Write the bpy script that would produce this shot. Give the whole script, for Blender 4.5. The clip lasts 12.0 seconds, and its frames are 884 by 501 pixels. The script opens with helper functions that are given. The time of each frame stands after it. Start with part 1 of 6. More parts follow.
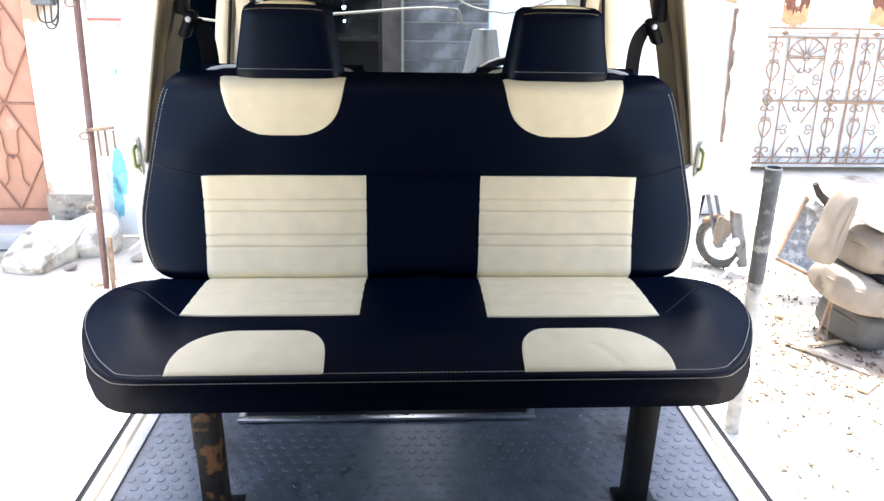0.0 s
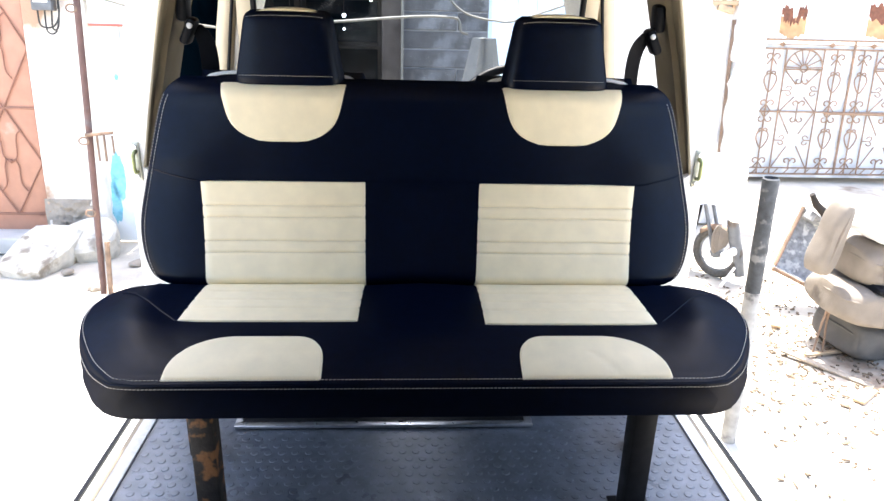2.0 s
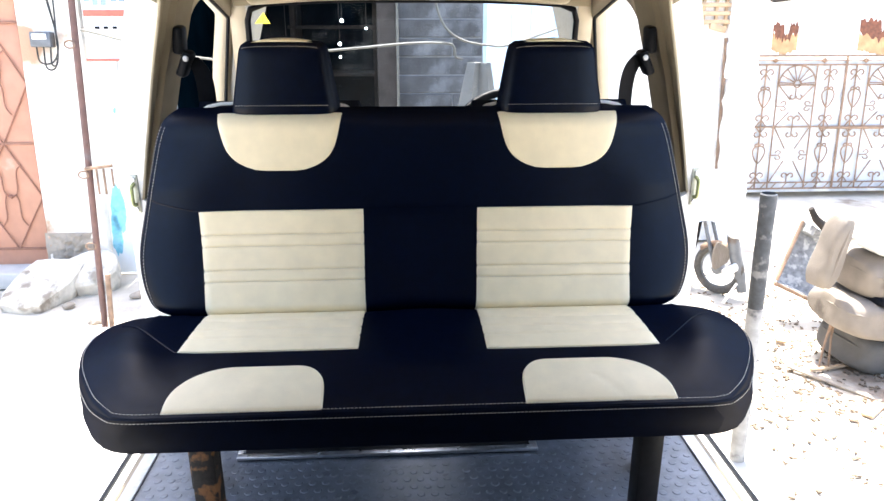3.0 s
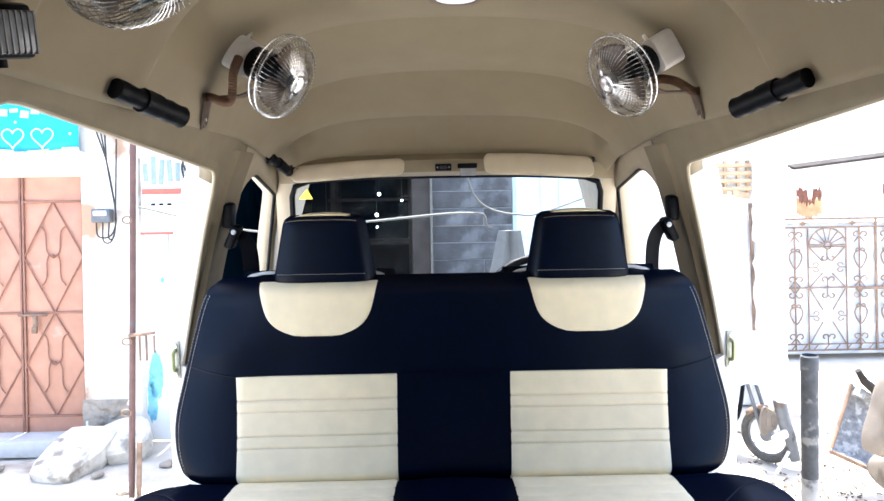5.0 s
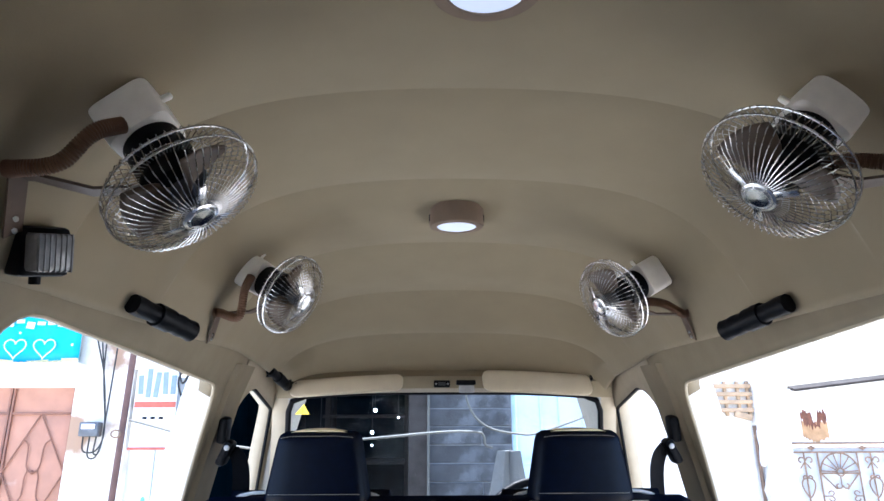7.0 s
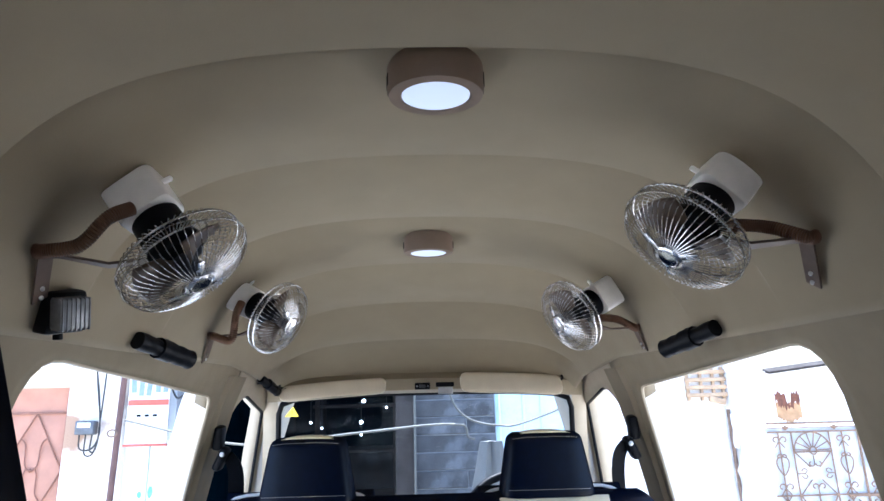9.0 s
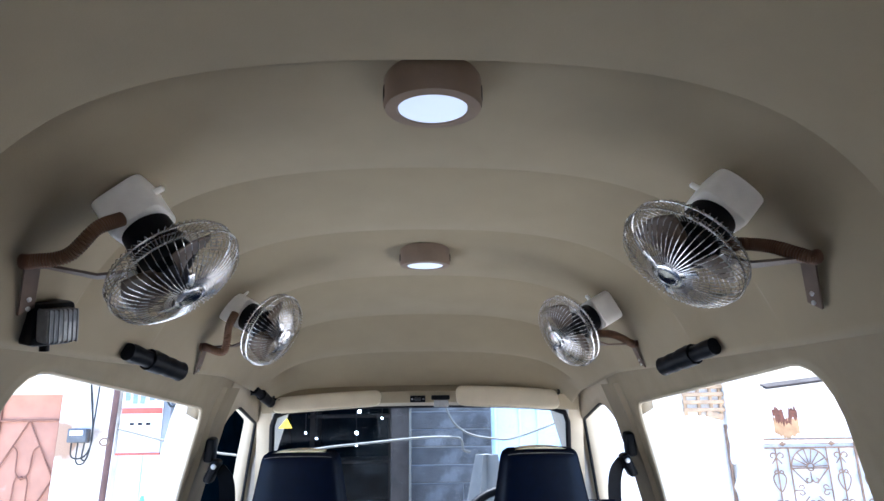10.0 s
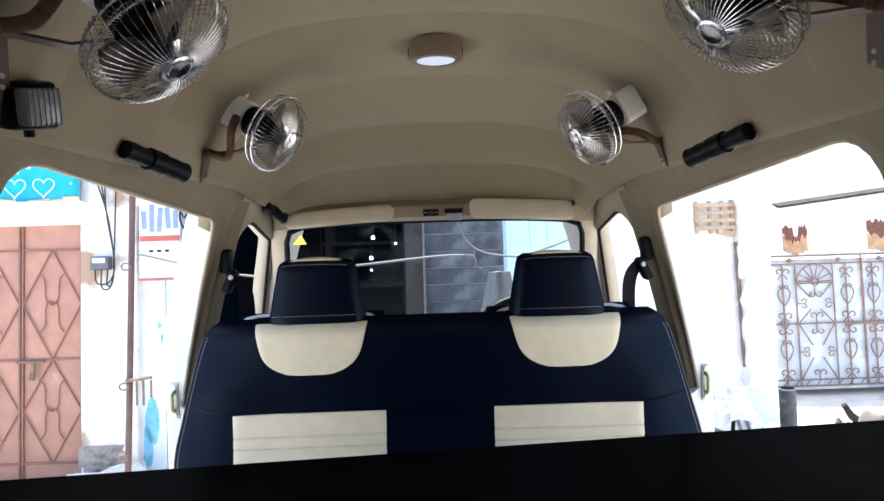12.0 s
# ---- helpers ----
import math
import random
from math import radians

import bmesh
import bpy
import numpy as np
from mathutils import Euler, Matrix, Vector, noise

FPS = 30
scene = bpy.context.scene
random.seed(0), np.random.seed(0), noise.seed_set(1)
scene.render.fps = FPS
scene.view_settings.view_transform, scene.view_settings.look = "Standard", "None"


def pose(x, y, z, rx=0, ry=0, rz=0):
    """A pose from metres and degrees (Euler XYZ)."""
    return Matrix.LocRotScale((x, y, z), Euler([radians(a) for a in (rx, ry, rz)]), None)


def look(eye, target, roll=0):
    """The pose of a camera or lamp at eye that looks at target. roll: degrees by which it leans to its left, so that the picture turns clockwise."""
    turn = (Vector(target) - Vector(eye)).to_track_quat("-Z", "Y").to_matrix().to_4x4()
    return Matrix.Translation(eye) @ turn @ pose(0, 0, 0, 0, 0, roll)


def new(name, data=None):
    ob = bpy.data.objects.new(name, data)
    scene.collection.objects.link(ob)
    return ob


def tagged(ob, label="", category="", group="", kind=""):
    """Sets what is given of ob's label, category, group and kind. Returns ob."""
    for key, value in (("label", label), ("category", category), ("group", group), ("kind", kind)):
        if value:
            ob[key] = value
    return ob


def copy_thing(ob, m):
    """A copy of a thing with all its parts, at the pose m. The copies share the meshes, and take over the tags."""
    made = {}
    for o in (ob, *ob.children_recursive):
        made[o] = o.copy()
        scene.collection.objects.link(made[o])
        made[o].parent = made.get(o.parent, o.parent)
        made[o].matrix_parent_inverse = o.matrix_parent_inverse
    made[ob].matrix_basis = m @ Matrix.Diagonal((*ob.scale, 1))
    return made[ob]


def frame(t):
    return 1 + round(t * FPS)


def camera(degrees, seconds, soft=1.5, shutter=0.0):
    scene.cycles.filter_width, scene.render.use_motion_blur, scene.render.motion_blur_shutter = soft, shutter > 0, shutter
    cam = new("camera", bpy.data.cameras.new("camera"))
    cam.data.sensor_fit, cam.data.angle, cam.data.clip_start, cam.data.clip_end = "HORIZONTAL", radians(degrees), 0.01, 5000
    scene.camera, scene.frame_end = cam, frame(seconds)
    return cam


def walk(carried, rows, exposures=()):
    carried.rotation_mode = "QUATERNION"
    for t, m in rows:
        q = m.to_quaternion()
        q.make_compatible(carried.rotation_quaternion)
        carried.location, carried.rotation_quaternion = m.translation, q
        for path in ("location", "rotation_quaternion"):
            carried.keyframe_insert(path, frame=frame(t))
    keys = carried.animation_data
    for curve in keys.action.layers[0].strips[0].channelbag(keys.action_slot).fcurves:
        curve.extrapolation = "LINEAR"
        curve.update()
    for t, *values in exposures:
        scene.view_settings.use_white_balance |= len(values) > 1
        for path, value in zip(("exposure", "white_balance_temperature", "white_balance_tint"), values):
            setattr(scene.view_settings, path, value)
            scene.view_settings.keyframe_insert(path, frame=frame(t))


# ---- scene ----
cam = camera(65.5, 12.0)
METRES, EYE, TILT, LEAN, TURN = 8.0, 1.5, 0.0, 0.0, 0.0
PATH = [
    (0, (-0.049, 0.160, 1.458), (0.060, 2.023, 0.739), 1.1),
    (0.5, (-0.049, 0.159, 1.459), (0.059, 2.034, 0.771), 1.1),
    (1, (-0.049, 0.159, 1.459), (0.063, 2.034, 0.772), 1.2),
    (1.5, (-0.048, 0.159, 1.458), (0.070, 2.033, 0.769), 1.1),
    (2, (-0.051, 0.157, 1.458), (0.065, 2.028, 0.760), 1.6),
    (2.5, (-0.046, 0.157, 1.460), (0.066, 2.057, 0.845), 0.6),
    (2.7, (-0.047, 0.160, 1.459), (0.072, 2.052, 0.824), 0.2),
    (4.3, (-0.045, 0.147, 1.465), (-0.004, 2.103, 1.052), -0.2),
    (4.5, (-0.045, 0.140, 1.464), (-0.018, 2.113, 1.141), -0.1),
    (5, (-0.045, 0.133, 1.466), (-0.022, 2.126, 1.297), -1.0),
    (5.5, (-0.046, 0.124, 1.467), (-0.015, 2.124, 1.483), -1.3),
    (6, (-0.047, 0.119, 1.466), (0.004, 2.113, 1.611), -1.2),
    (6.5, (-0.048, 0.111, 1.466), (-0.028, 2.089, 1.758), -1.5),
    (7, (-0.049, 0.104, 1.465), (-0.014, 2.052, 1.916), -0.2),
    (7.2, (-0.050, 0.101, 1.472), (-0.073, 2.068, 1.837), -1.4),
    (8.8, (-0.020, -0.043, 1.517), (0.028, 1.926, 1.865), -1.8),
    (9, (-0.019, -0.046, 1.522), (0.051, 1.912, 1.925), -1.4),
    (9.5, (-0.014, -0.038, 1.532), (0.063, 1.906, 1.996), -0.8),
    (10, (-0.015, -0.033, 1.531), (0.060, 1.918, 1.962), -0.7),
    (10.5, (-0.017, -0.022, 1.525), (0.043, 1.946, 1.876), -1.2),
    (11, (-0.019, 0.000, 1.513), (0.020, 1.986, 1.750), -1.1),
    (11.5, (-0.020, 0.009, 1.504), (0.036, 2.001, 1.673), -0.9),
    (12, (-0.021, 0.040, 1.472), (0.016, 2.040, 1.424), -1.8),
]
walk(cam, [(t, look(eye, target, roll)) for t, eye, target, roll in PATH],
     [(t, stops, kelvin, 10) for t, stops, kelvin in ((0.0, 2.98, 6400), (2.5, 2.98, 6400), (4.5, 3.10, 6080), (5.5, 2.75, 5850), (6.0, 2.5, 5800), (6.5, 2.42, 5650), (7.2, 2.80, 5350), (8.8, 2.82, 5200), (10.5, 2.9, 5200), (11.0, 2.87, 5300), (11.5, 2.90, 5400), (12.0, 2.45, 5750))])

# ---- light ----
sky_world = bpy.data.worlds.new("sky")
scene.world = sky_world
sky_world.use_nodes = True
wn = sky_world.node_tree.nodes
sky = wn.new("ShaderNodeTexSky")
sky.sky_type, sky.sun_disc = "NISHITA", False
sky.sun_elevation, sky.sun_rotation = radians(72), radians(0)
sky.dust_density, sky.ozone_density = 3.0, 1.0
sky_world.node_tree.links.new(sky.outputs[0], wn["Background"].inputs[0])
wn["Background"].inputs[1].default_value = 0.12
sun = new("sun", bpy.data.lights.new("sun", "SUN"))
sun.data.energy, sun.data.angle, sun.data.color = 3.0, radians(0.6), (1.0, 0.95, 0.87)
sun.matrix_world = look((0.0, 5.0, 15.4), (0, 0, 0))


# ---- materials ----
def material(name, colour, rough=0.6, metal=0.0, vary=0.12, size=30.0, bump=0.0, bump_size=200.0,
             stain=None, stain_size=3.0, stain_at=0.6, spec=0.5, sheen=0.0, per_object=0.0):
    """A surface with fine grain, broad variation and, where given, stains of another colour."""
    m = bpy.data.materials.new(name)
    m.use_nodes = True
    t = m.node_tree
    p = t.nodes["Principled BSDF"]
    p.inputs["Roughness"].default_value, p.inputs["Metallic"].default_value = rough, metal
    p.inputs["Specular IOR Level"].default_value = spec
    p.inputs["Sheen Weight"].default_value = sheen
    co = t.nodes.new("ShaderNodeTexCoord")

    def tex(scale, detail=4.0):
        n = t.nodes.new("ShaderNodeTexNoise")
        n.inputs["Scale"].default_value, n.inputs["Detail"].default_value = scale, detail
        t.links.new(co.outputs["Object"], n.inputs["Vector"])
        return n.outputs["Fac"]

    def mixed(kind, fac, a, b):
        n = t.nodes.new("ShaderNodeMix")
        n.data_type, n.blend_type = "RGBA", kind
        for socket, v in ((n.inputs[0], fac), (n.inputs[6], a), (n.inputs[7], b)):
            if isinstance(v, bpy.types.NodeSocket):
                t.links.new(v, socket)
            else:
                socket.default_value = v if isinstance(v, float) else (*v, 1.0)
        return n.outputs[2]

    def ramp(src, lo, hi, a, b):
        n = t.nodes.new("ShaderNodeMapRange")
        n.inputs[1].default_value, n.inputs[2].default_value = lo, hi
        n.inputs[3].default_value, n.inputs[4].default_value = a, b
        t.links.new(src, n.inputs[0])
        return n.outputs[0]

    dark = tuple(c * (1 - vary) for c in colour)
    lite = tuple(min(1.0, c * (1 + vary)) for c in colour)
    col = mixed("MIX", ramp(tex(size), 0.3, 0.7, 0.0, 1.0), dark, lite)
    col = mixed("MULTIPLY", ramp(tex(size / 9), 0.35, 0.7, 0.0, 1.0), col, tuple([1 - vary * 0.8] * 3))
    if stain:
        col = mixed("MIX", ramp(tex(stain_size, 8.0), stain_at, stain_at + 0.08, 0.0, 1.0), col, stain)
    if per_object:
        info = t.nodes.new("ShaderNodeObjectInfo")
        col = mixed("MULTIPLY", ramp(info.outputs["Random"], 0.0, 1.0, 0.0, per_object), col, (0.3, 0.3, 0.3))
    t.links.new(col, p.inputs["Base Color"])
    t.links.new(ramp(tex(size * 0.6), 0.3, 0.7, max(0.02, rough - 0.08), min(1.0, rough + 0.08)), p.inputs["Roughness"])
    if bump:
        b = t.nodes.new("ShaderNodeBump")
        b.inputs["Strength"].default_value, b.inputs["Distance"].default_value = bump, 0.25 / bump_size
        t.links.new(tex(bump_size, 6.0), b.inputs["Height"])
        t.links.new(b.outputs[0], p.inputs["Normal"])
    return m


def soft_gloss(m, amount, rough):
    """Lays a thin, even, dull gloss over a surface."""
    t = m.node_tree
    p, out = t.nodes["Principled BSDF"], t.nodes["Material Output"]
    g, mix = t.nodes.new("ShaderNodeBsdfGlossy"), t.nodes.new("ShaderNodeMixShader")
    g.inputs["Roughness"].default_value = rough
    mix.inputs[0].default_value = amount
    if p.inputs["Normal"].is_linked:
        t.links.new(p.inputs["Normal"].links[0].from_socket, g.inputs["Normal"])
    t.links.new(p.outputs[0], mix.inputs[1])
    t.links.new(g.outputs[0], mix.inputs[2])
    t.links.new(mix.outputs[0], out.inputs[0])


def glowing(name, colour, strength):
    m = bpy.data.materials.new(name)
    m.use_nodes = True
    p = m.node_tree.nodes["Principled BSDF"]
    p.inputs["Base Color"].default_value = (*colour, 1)
    p.inputs["Roughness"].default_value = 0.4
    p.inputs["Emission Color"].default_value = (*colour, 1)
    p.inputs["Emission Strength"].default_value = strength
    return m


def pane(name, tint, dust, dust_colour=(0.6, 0.6, 0.57)):
    """Thin glass: clear, with a gloss that grows at a slant and a film of dust."""
    m = bpy.data.materials.new(name)
    m.use_nodes = True
    t = m.node_tree
    t.nodes.remove(t.nodes["Principled BSDF"])
    clear, gloss, film = (t.nodes.new("ShaderNodeBsdf" + k) for k in ("Transparent", "Glossy", "Diffuse"))
    clear.inputs[0].default_value = (*tint, 1)
    gloss.inputs["Roughness"].default_value = 0.03
    film.inputs[0].default_value = (*dust_colour, 1)
    fres = t.nodes.new("ShaderNodeFresnel")
    fres.inputs[0].default_value = 1.28
    a, b = t.nodes.new("ShaderNodeMixShader"), t.nodes.new("ShaderNodeMixShader")
    noise_tex, rng, co = t.nodes.new("ShaderNodeTexNoise"), t.nodes.new("ShaderNodeMapRange"), t.nodes.new("ShaderNodeTexCoord")
    noise_tex.inputs["Scale"].default_value, noise_tex.inputs["Detail"].default_value = 6.0, 8.0
    noise_tex.inputs["Distortion"].default_value = 1.5
    t.links.new(co.outputs["Object"], noise_tex.inputs["Vector"])
    rng.inputs[1].default_value, rng.inputs[2].default_value = 0.60, 0.80
    rng.inputs[3].default_value, rng.inputs[4].default_value = dust * 0.012, dust
    wisp, both = t.nodes.new("ShaderNodeTexNoise"), t.nodes.new("ShaderNodeMath")
    wisp.inputs["Scale"].default_value, wisp.inputs["Detail"].default_value = 30.0, 10.0
    wisp.inputs["Distortion"].default_value = 3.5
    t.links.new(co.outputs["Object"], wisp.inputs["Vector"])
    both.operation = "MULTIPLY_ADD"
    both.inputs[1].default_value, both.inputs[2].default_value = 0.55, 0.0
    t.links.new(wisp.outputs["Fac"], both.inputs[0])
    add = t.nodes.new("ShaderNodeMath")
    add.operation = "MULTIPLY_ADD"
    add.inputs[1].default_value = 0.65
    t.links.new(noise_tex.outputs["Fac"], add.inputs[0])
    t.links.new(both.outputs[0], add.inputs[2])
    t.links.new(add.outputs[0], rng.inputs[0])
    t.links.new(fres.outputs[0], a.inputs[0])
    t.links.new(clear.outputs[0], a.inputs[1])
    t.links.new(gloss.outputs[0], a.inputs[2])
    t.links.new(rng.outputs[0], b.inputs[0])
    t.links.new(a.outputs[0], b.inputs[1])
    t.links.new(film.outputs[0], b.inputs[2])
    t.links.new(b.outputs[0], t.nodes["Material Output"].inputs[0])
    return m


LINING = material("beige_headlining", (0.257, 0.210, 0.133), 0.75, vary=0.04, size=14, bump=0.25, bump_size=500, sheen=0.15)
TRIM = material("beige_trim", (0.45, 0.39, 0.29), 0.6, vary=0.05, size=20, bump=0.15, bump_size=350)
# cream lightened to stand in for light falling on the visors
VISOR = material("lightened_visor_vinyl", (0.68, 0.60, 0.46), 0.55, vary=0.05, size=20, bump=0.15, bump_size=400)
NAVY = material("navy_black_leatherette", (0.0004, 0.0022, 0.0100), 0.38, vary=0.25, size=60, bump=0.14, bump_size=700, spec=0.0)
soft_gloss(NAVY, 0.017, 0.34)
CREAM = material("cream_leatherette", (0.885, 0.752, 0.500), 0.5, vary=0.05, size=25, bump=0.3, bump_size=420, stain=(0.5, 0.4, 0.26), stain_size=5.0, stain_at=0.72)
THREAD = material("pale_thread", (0.50, 0.46, 0.39), 0.8, vary=0.1)
BLACK = material("black_plastic", (0.005, 0.006, 0.009), 0.45, vary=0.2, size=60, bump=0.2, bump_size=300, spec=0.1)
DARKGREY = material("dark_grey_plastic", (0.035, 0.037, 0.045), 0.5, vary=0.15, size=50)
OFFWHITE = material("off_white_plastic", (0.90, 0.88, 0.85), 0.5, vary=0.06, size=40)
CHROME = material("chrome_wire", (0.60, 0.60, 0.62), 0.24, metal=1.0, vary=0.06, size=90)
STEEL = material("galvanised_steel", (0.42, 0.43, 0.45), 0.42, metal=0.9, vary=0.2, size=40, stain=(0.12, 0.09, 0.06), stain_size=14, stain_at=0.66)
ALU = material("aluminium_strip", (0.62, 0.63, 0.65), 0.35, metal=0.9, vary=0.12, size=50)
BROWNTUBE = material("brown_conduit", (0.16, 0.085, 0.05), 0.55, vary=0.15, size=60)
STRAP = material("brown_painted_strap", (0.10, 0.068, 0.05), 0.5, vary=0.12, size=60)
TAUPE = material("taupe_metal", (0.20, 0.145, 0.105), 0.5, vary=0.06, size=40)
BLADE = material("smoky_blade", (0.10, 0.07, 0.05), 0.4, vary=0.1)
CHROMEDISC = material("bright_chrome", (0.85, 0.86, 0.88), 0.15, metal=1.0, vary=0.04, size=90)
RUBBER = material("grey_rubber_mat", (0.15, 0.162, 0.185), 0.33, vary=0.25, size=25, bump=0.3, bump_size=300, stain=(0.10, 0.11, 0.12), stain_size=5, stain_at=0.66)
LEGBLACK = material("black_painted_steel", (0.012, 0.012, 0.013), 0.5, vary=0.3, size=40, stain=(0.09, 0.04, 0.015), stain_size=18, stain_at=0.70, spec=0.15)
LEGRUST = material("rusty_steel", (0.012, 0.009, 0.007), 0.7, vary=0.5, size=70, bump=0.6, bump_size=160, stain=(0.20, 0.085, 0.025), stain_size=30, stain_at=0.54)
WHITEPAINT = material("white_car_paint", (0.78, 0.78, 0.77), 0.3, vary=0.03, size=12)
PLASTER = material("cream_plaster", (0.84, 0.77, 0.67), 0.9, vary=0.12, size=9, bump=0.8, bump_size=60, stain=(0.40, 0.26, 0.17), stain_size=3.4, stain_at=0.55)
WHITEWASH = material("whitewashed_plaster", (0.88, 0.85, 0.80), 0.9, vary=0.1, size=8, bump=0.8, bump_size=60, stain=(0.60, 0.47, 0.35), stain_size=2.6, stain_at=0.68)
STONE = material("rough_stone", (0.34, 0.29, 0.23), 0.9, vary=0.22, size=14, bump=1.0, bump_size=50)
GROUND = material("dusty_ground", (0.54, 0.49, 0.41), 0.95, vary=0.15, size=5, bump=1.0, bump_size=40, stain=(0.24, 0.18, 0.13), stain_size=1.6, stain_at=0.6)
CONCRETE = material("pale_concrete", (0.50, 0.49, 0.46), 0.9, vary=0.16, size=6, bump=0.6, bump_size=60, stain=(0.27, 0.26, 0.235), stain_size=3.0, stain_at=0.55)
GATEORANGE = material("orange_brown_gate_paint", (0.47, 0.235, 0.15), 0.55, vary=0.12, size=8, stain=(0.50, 0.32, 0.24), stain_size=7, stain_at=0.68)
GATEBAR = material("brown_gate_bar", (0.27, 0.125, 0.08), 0.6, vary=0.15, size=20)
RUSTBAR = material("rusty_iron", (0.23, 0.15, 0.10), 0.75, vary=0.25, size=30, stain=(0.28, 0.18, 0.12), stain_size=12, stain_at=0.55)
GREYSHEET = material("pale_grey_sheet", (0.50, 0.53, 0.56), 0.55, vary=0.1, size=6, stain=(0.64, 0.66, 0.68), stain_size=4, stain_at=0.52)
RUSTSHEET = material("rust_stained_sheet", (0.84, 0.82, 0.79), 0.7, vary=0.1, size=8, stain=(0.62, 0.5, 0.4), stain_size=2.4, stain_at=0.63)
BLOCK = material("grey_block", (0.098, 0.100, 0.103), 0.9, spec=0.1, vary=0.25, size=10, bump=0.9, bump_size=60, stain=(0.15, 0.157, 0.165), stain_size=5, stain_at=0.55, per_object=0.5)
MORTAR = material("mortar", (0.17, 0.175, 0.18), 0.95, vary=0.15, size=20, bump=0.6)
# timber colour set darker to stand in for the shade out front
WOODGREY = material("darkened_timber", (0.050, 0.043, 0.038), 0.85, spec=0.1, vary=0.25, size=12, bump=0.8, bump_size=80)
WOODTAN = material("tan_timber", (0.48, 0.34, 0.21), 0.8, vary=0.2, size=15)
BLUEDOOR = material("pale_blue_paint", (0.60, 0.74, 0.84), 0.55, vary=0.08, size=5, stain=(0.58, 0.72, 0.80), stain_size=3, stain_at=0.55)
BLUEPEEL = material("white_door_with_blue_patches", (0.80, 0.83, 0.84), 0.6, vary=0.06, size=7, stain=(0.45, 0.66, 0.74), stain_size=4.0, stain_at=0.62)
# near-black blue puts the deep shed's inner shade into its walls
SHED = material("shed_shade_colour", (0.0018, 0.0075, 0.0130), 0.9, vary=0.4, size=5, spec=0.0)
PILLAR = material("taupe_pillar_trim", (0.25, 0.21, 0.145), 0.6, vary=0.06, size=20, bump=0.15, bump_size=350, spec=0.25)
LILAC = material("pink_grey_plaster", (0.42, 0.36, 0.39), 0.9, vary=0.12, size=9, bump=0.6, bump_size=60, spec=0.1)
BLUEPAINT = material("bright_blue_paint", (0.20, 0.54, 0.68), 0.6, vary=0.3, size=25, stain=(0.25, 0.52, 0.62), stain_size=14, stain_at=0.56)
POLEPAINT = material("red_brown_pole", (0.13, 0.068, 0.055), 0.6, vary=0.2, size=20, stain=(0.12, 0.10, 0.10), stain_size=6, stain_at=0.62)
BANNER = material("turquoise_banner", (0.02, 0.40, 0.55), 0.6, vary=0.1, size=12)
BANNERINK = material("pale_print", (0.70, 0.86, 0.90), 0.6, vary=0.05)
BANNEREDGE = material("yellow_print", (0.75, 0.62, 0.30), 0.6, vary=0.05)
SIGNWHITE = material("white_board", (0.78, 0.77, 0.76), 0.5, vary=0.04)
SIGNINK = material("grey_blue_print", (0.25, 0.32, 0.42), 0.5, vary=0.1)
SIGNRED = material("red_print", (0.50, 0.12, 0.08), 0.5, vary=0.1)
CUSHION = material("worn_beige_cloth", (0.20, 0.172, 0.142), 0.9, vary=0.12, size=14, bump=0.6, bump_size=150, stain=(0.07, 0.057, 0.045), stain_size=4, stain_at=0.6)
TYRE = material("tyre_rubber", (0.085, 0.080, 0.072), 0.85, vary=0.3, size=30, stain=(0.12, 0.10, 0.08), stain_size=6, stain_at=0.58)
GREYMETAL = material("dull_grey_metal", (0.15, 0.16, 0.175), 0.55, metal=0.3, vary=0.2, size=18, stain=(0.11, 0.075, 0.05), stain_size=5, stain_at=0.6)
COVER = material("pale_plastic_cover", (0.62, 0.67, 0.74), 0.4, vary=0.06, size=9)
PALEPLATE = material("pale_plated_steel", (0.60, 0.60, 0.50), 0.5, metal=0.2, vary=0.15, size=60)
GREENISH = material("greenish_plated_steel", (0.34, 0.37, 0.16), 0.45, metal=0.3, vary=0.2, size=60)
RUSTPATCH = material("dark_rust", (0.19, 0.075, 0.045), 0.85, vary=0.35, size=30, bump=0.5, bump_size=120)
RUSTRUN = material("orange_rust_run", (0.50, 0.30, 0.15), 0.85, vary=0.25, size=14)
BARROW = material("speckled_grey_paint", (0.36, 0.37, 0.38), 0.8, vary=0.3, size=40, stain=(0.62, 0.62, 0.60), stain_size=28, stain_at=0.55, spec=0.2)
SLAB = material("pale_broken_stone", (0.64, 0.59, 0.50), 0.9, vary=0.2, size=16, bump=1.0, bump_size=50, stain=(0.26, 0.22, 0.17), stain_size=7, stain_at=0.58)
DIRT = material("brown_debris", (0.17, 0.125, 0.085), 0.95, vary=0.4, size=9)
GREYCLOTH = material("grey_cloth", (0.10, 0.095, 0.09), 0.9, vary=0.15, size=14, bump=0.6, bump_size=150)
PALEPOST = material("pale_pipe", (0.30, 0.30, 0.30), 0.8, vary=0.2, size=30, stain=(0.10, 0.10, 0.105), stain_size=14, stain_at=0.62)
POSTSTEEL = material("weathered_pipe", (0.055, 0.061, 0.070), 0.7, metal=0.0, vary=0.35, size=40, stain=(0.20, 0.20, 0.20), stain_size=16, stain_at=0.56)
WIRE = material("grey_cable", (0.03, 0.028, 0.027), 0.6)
PALELINE = material("pale_line", (0.13, 0.125, 0.105), 0.6)
YELLOW = material("yellow_sticker", (0.85, 0.62, 0.02), 0.4, vary=0.03)
WINDSCREEN = pane("dusty_windscreen", (0.88, 0.93, 0.97), 0.13, (0.50, 0.58, 0.68))
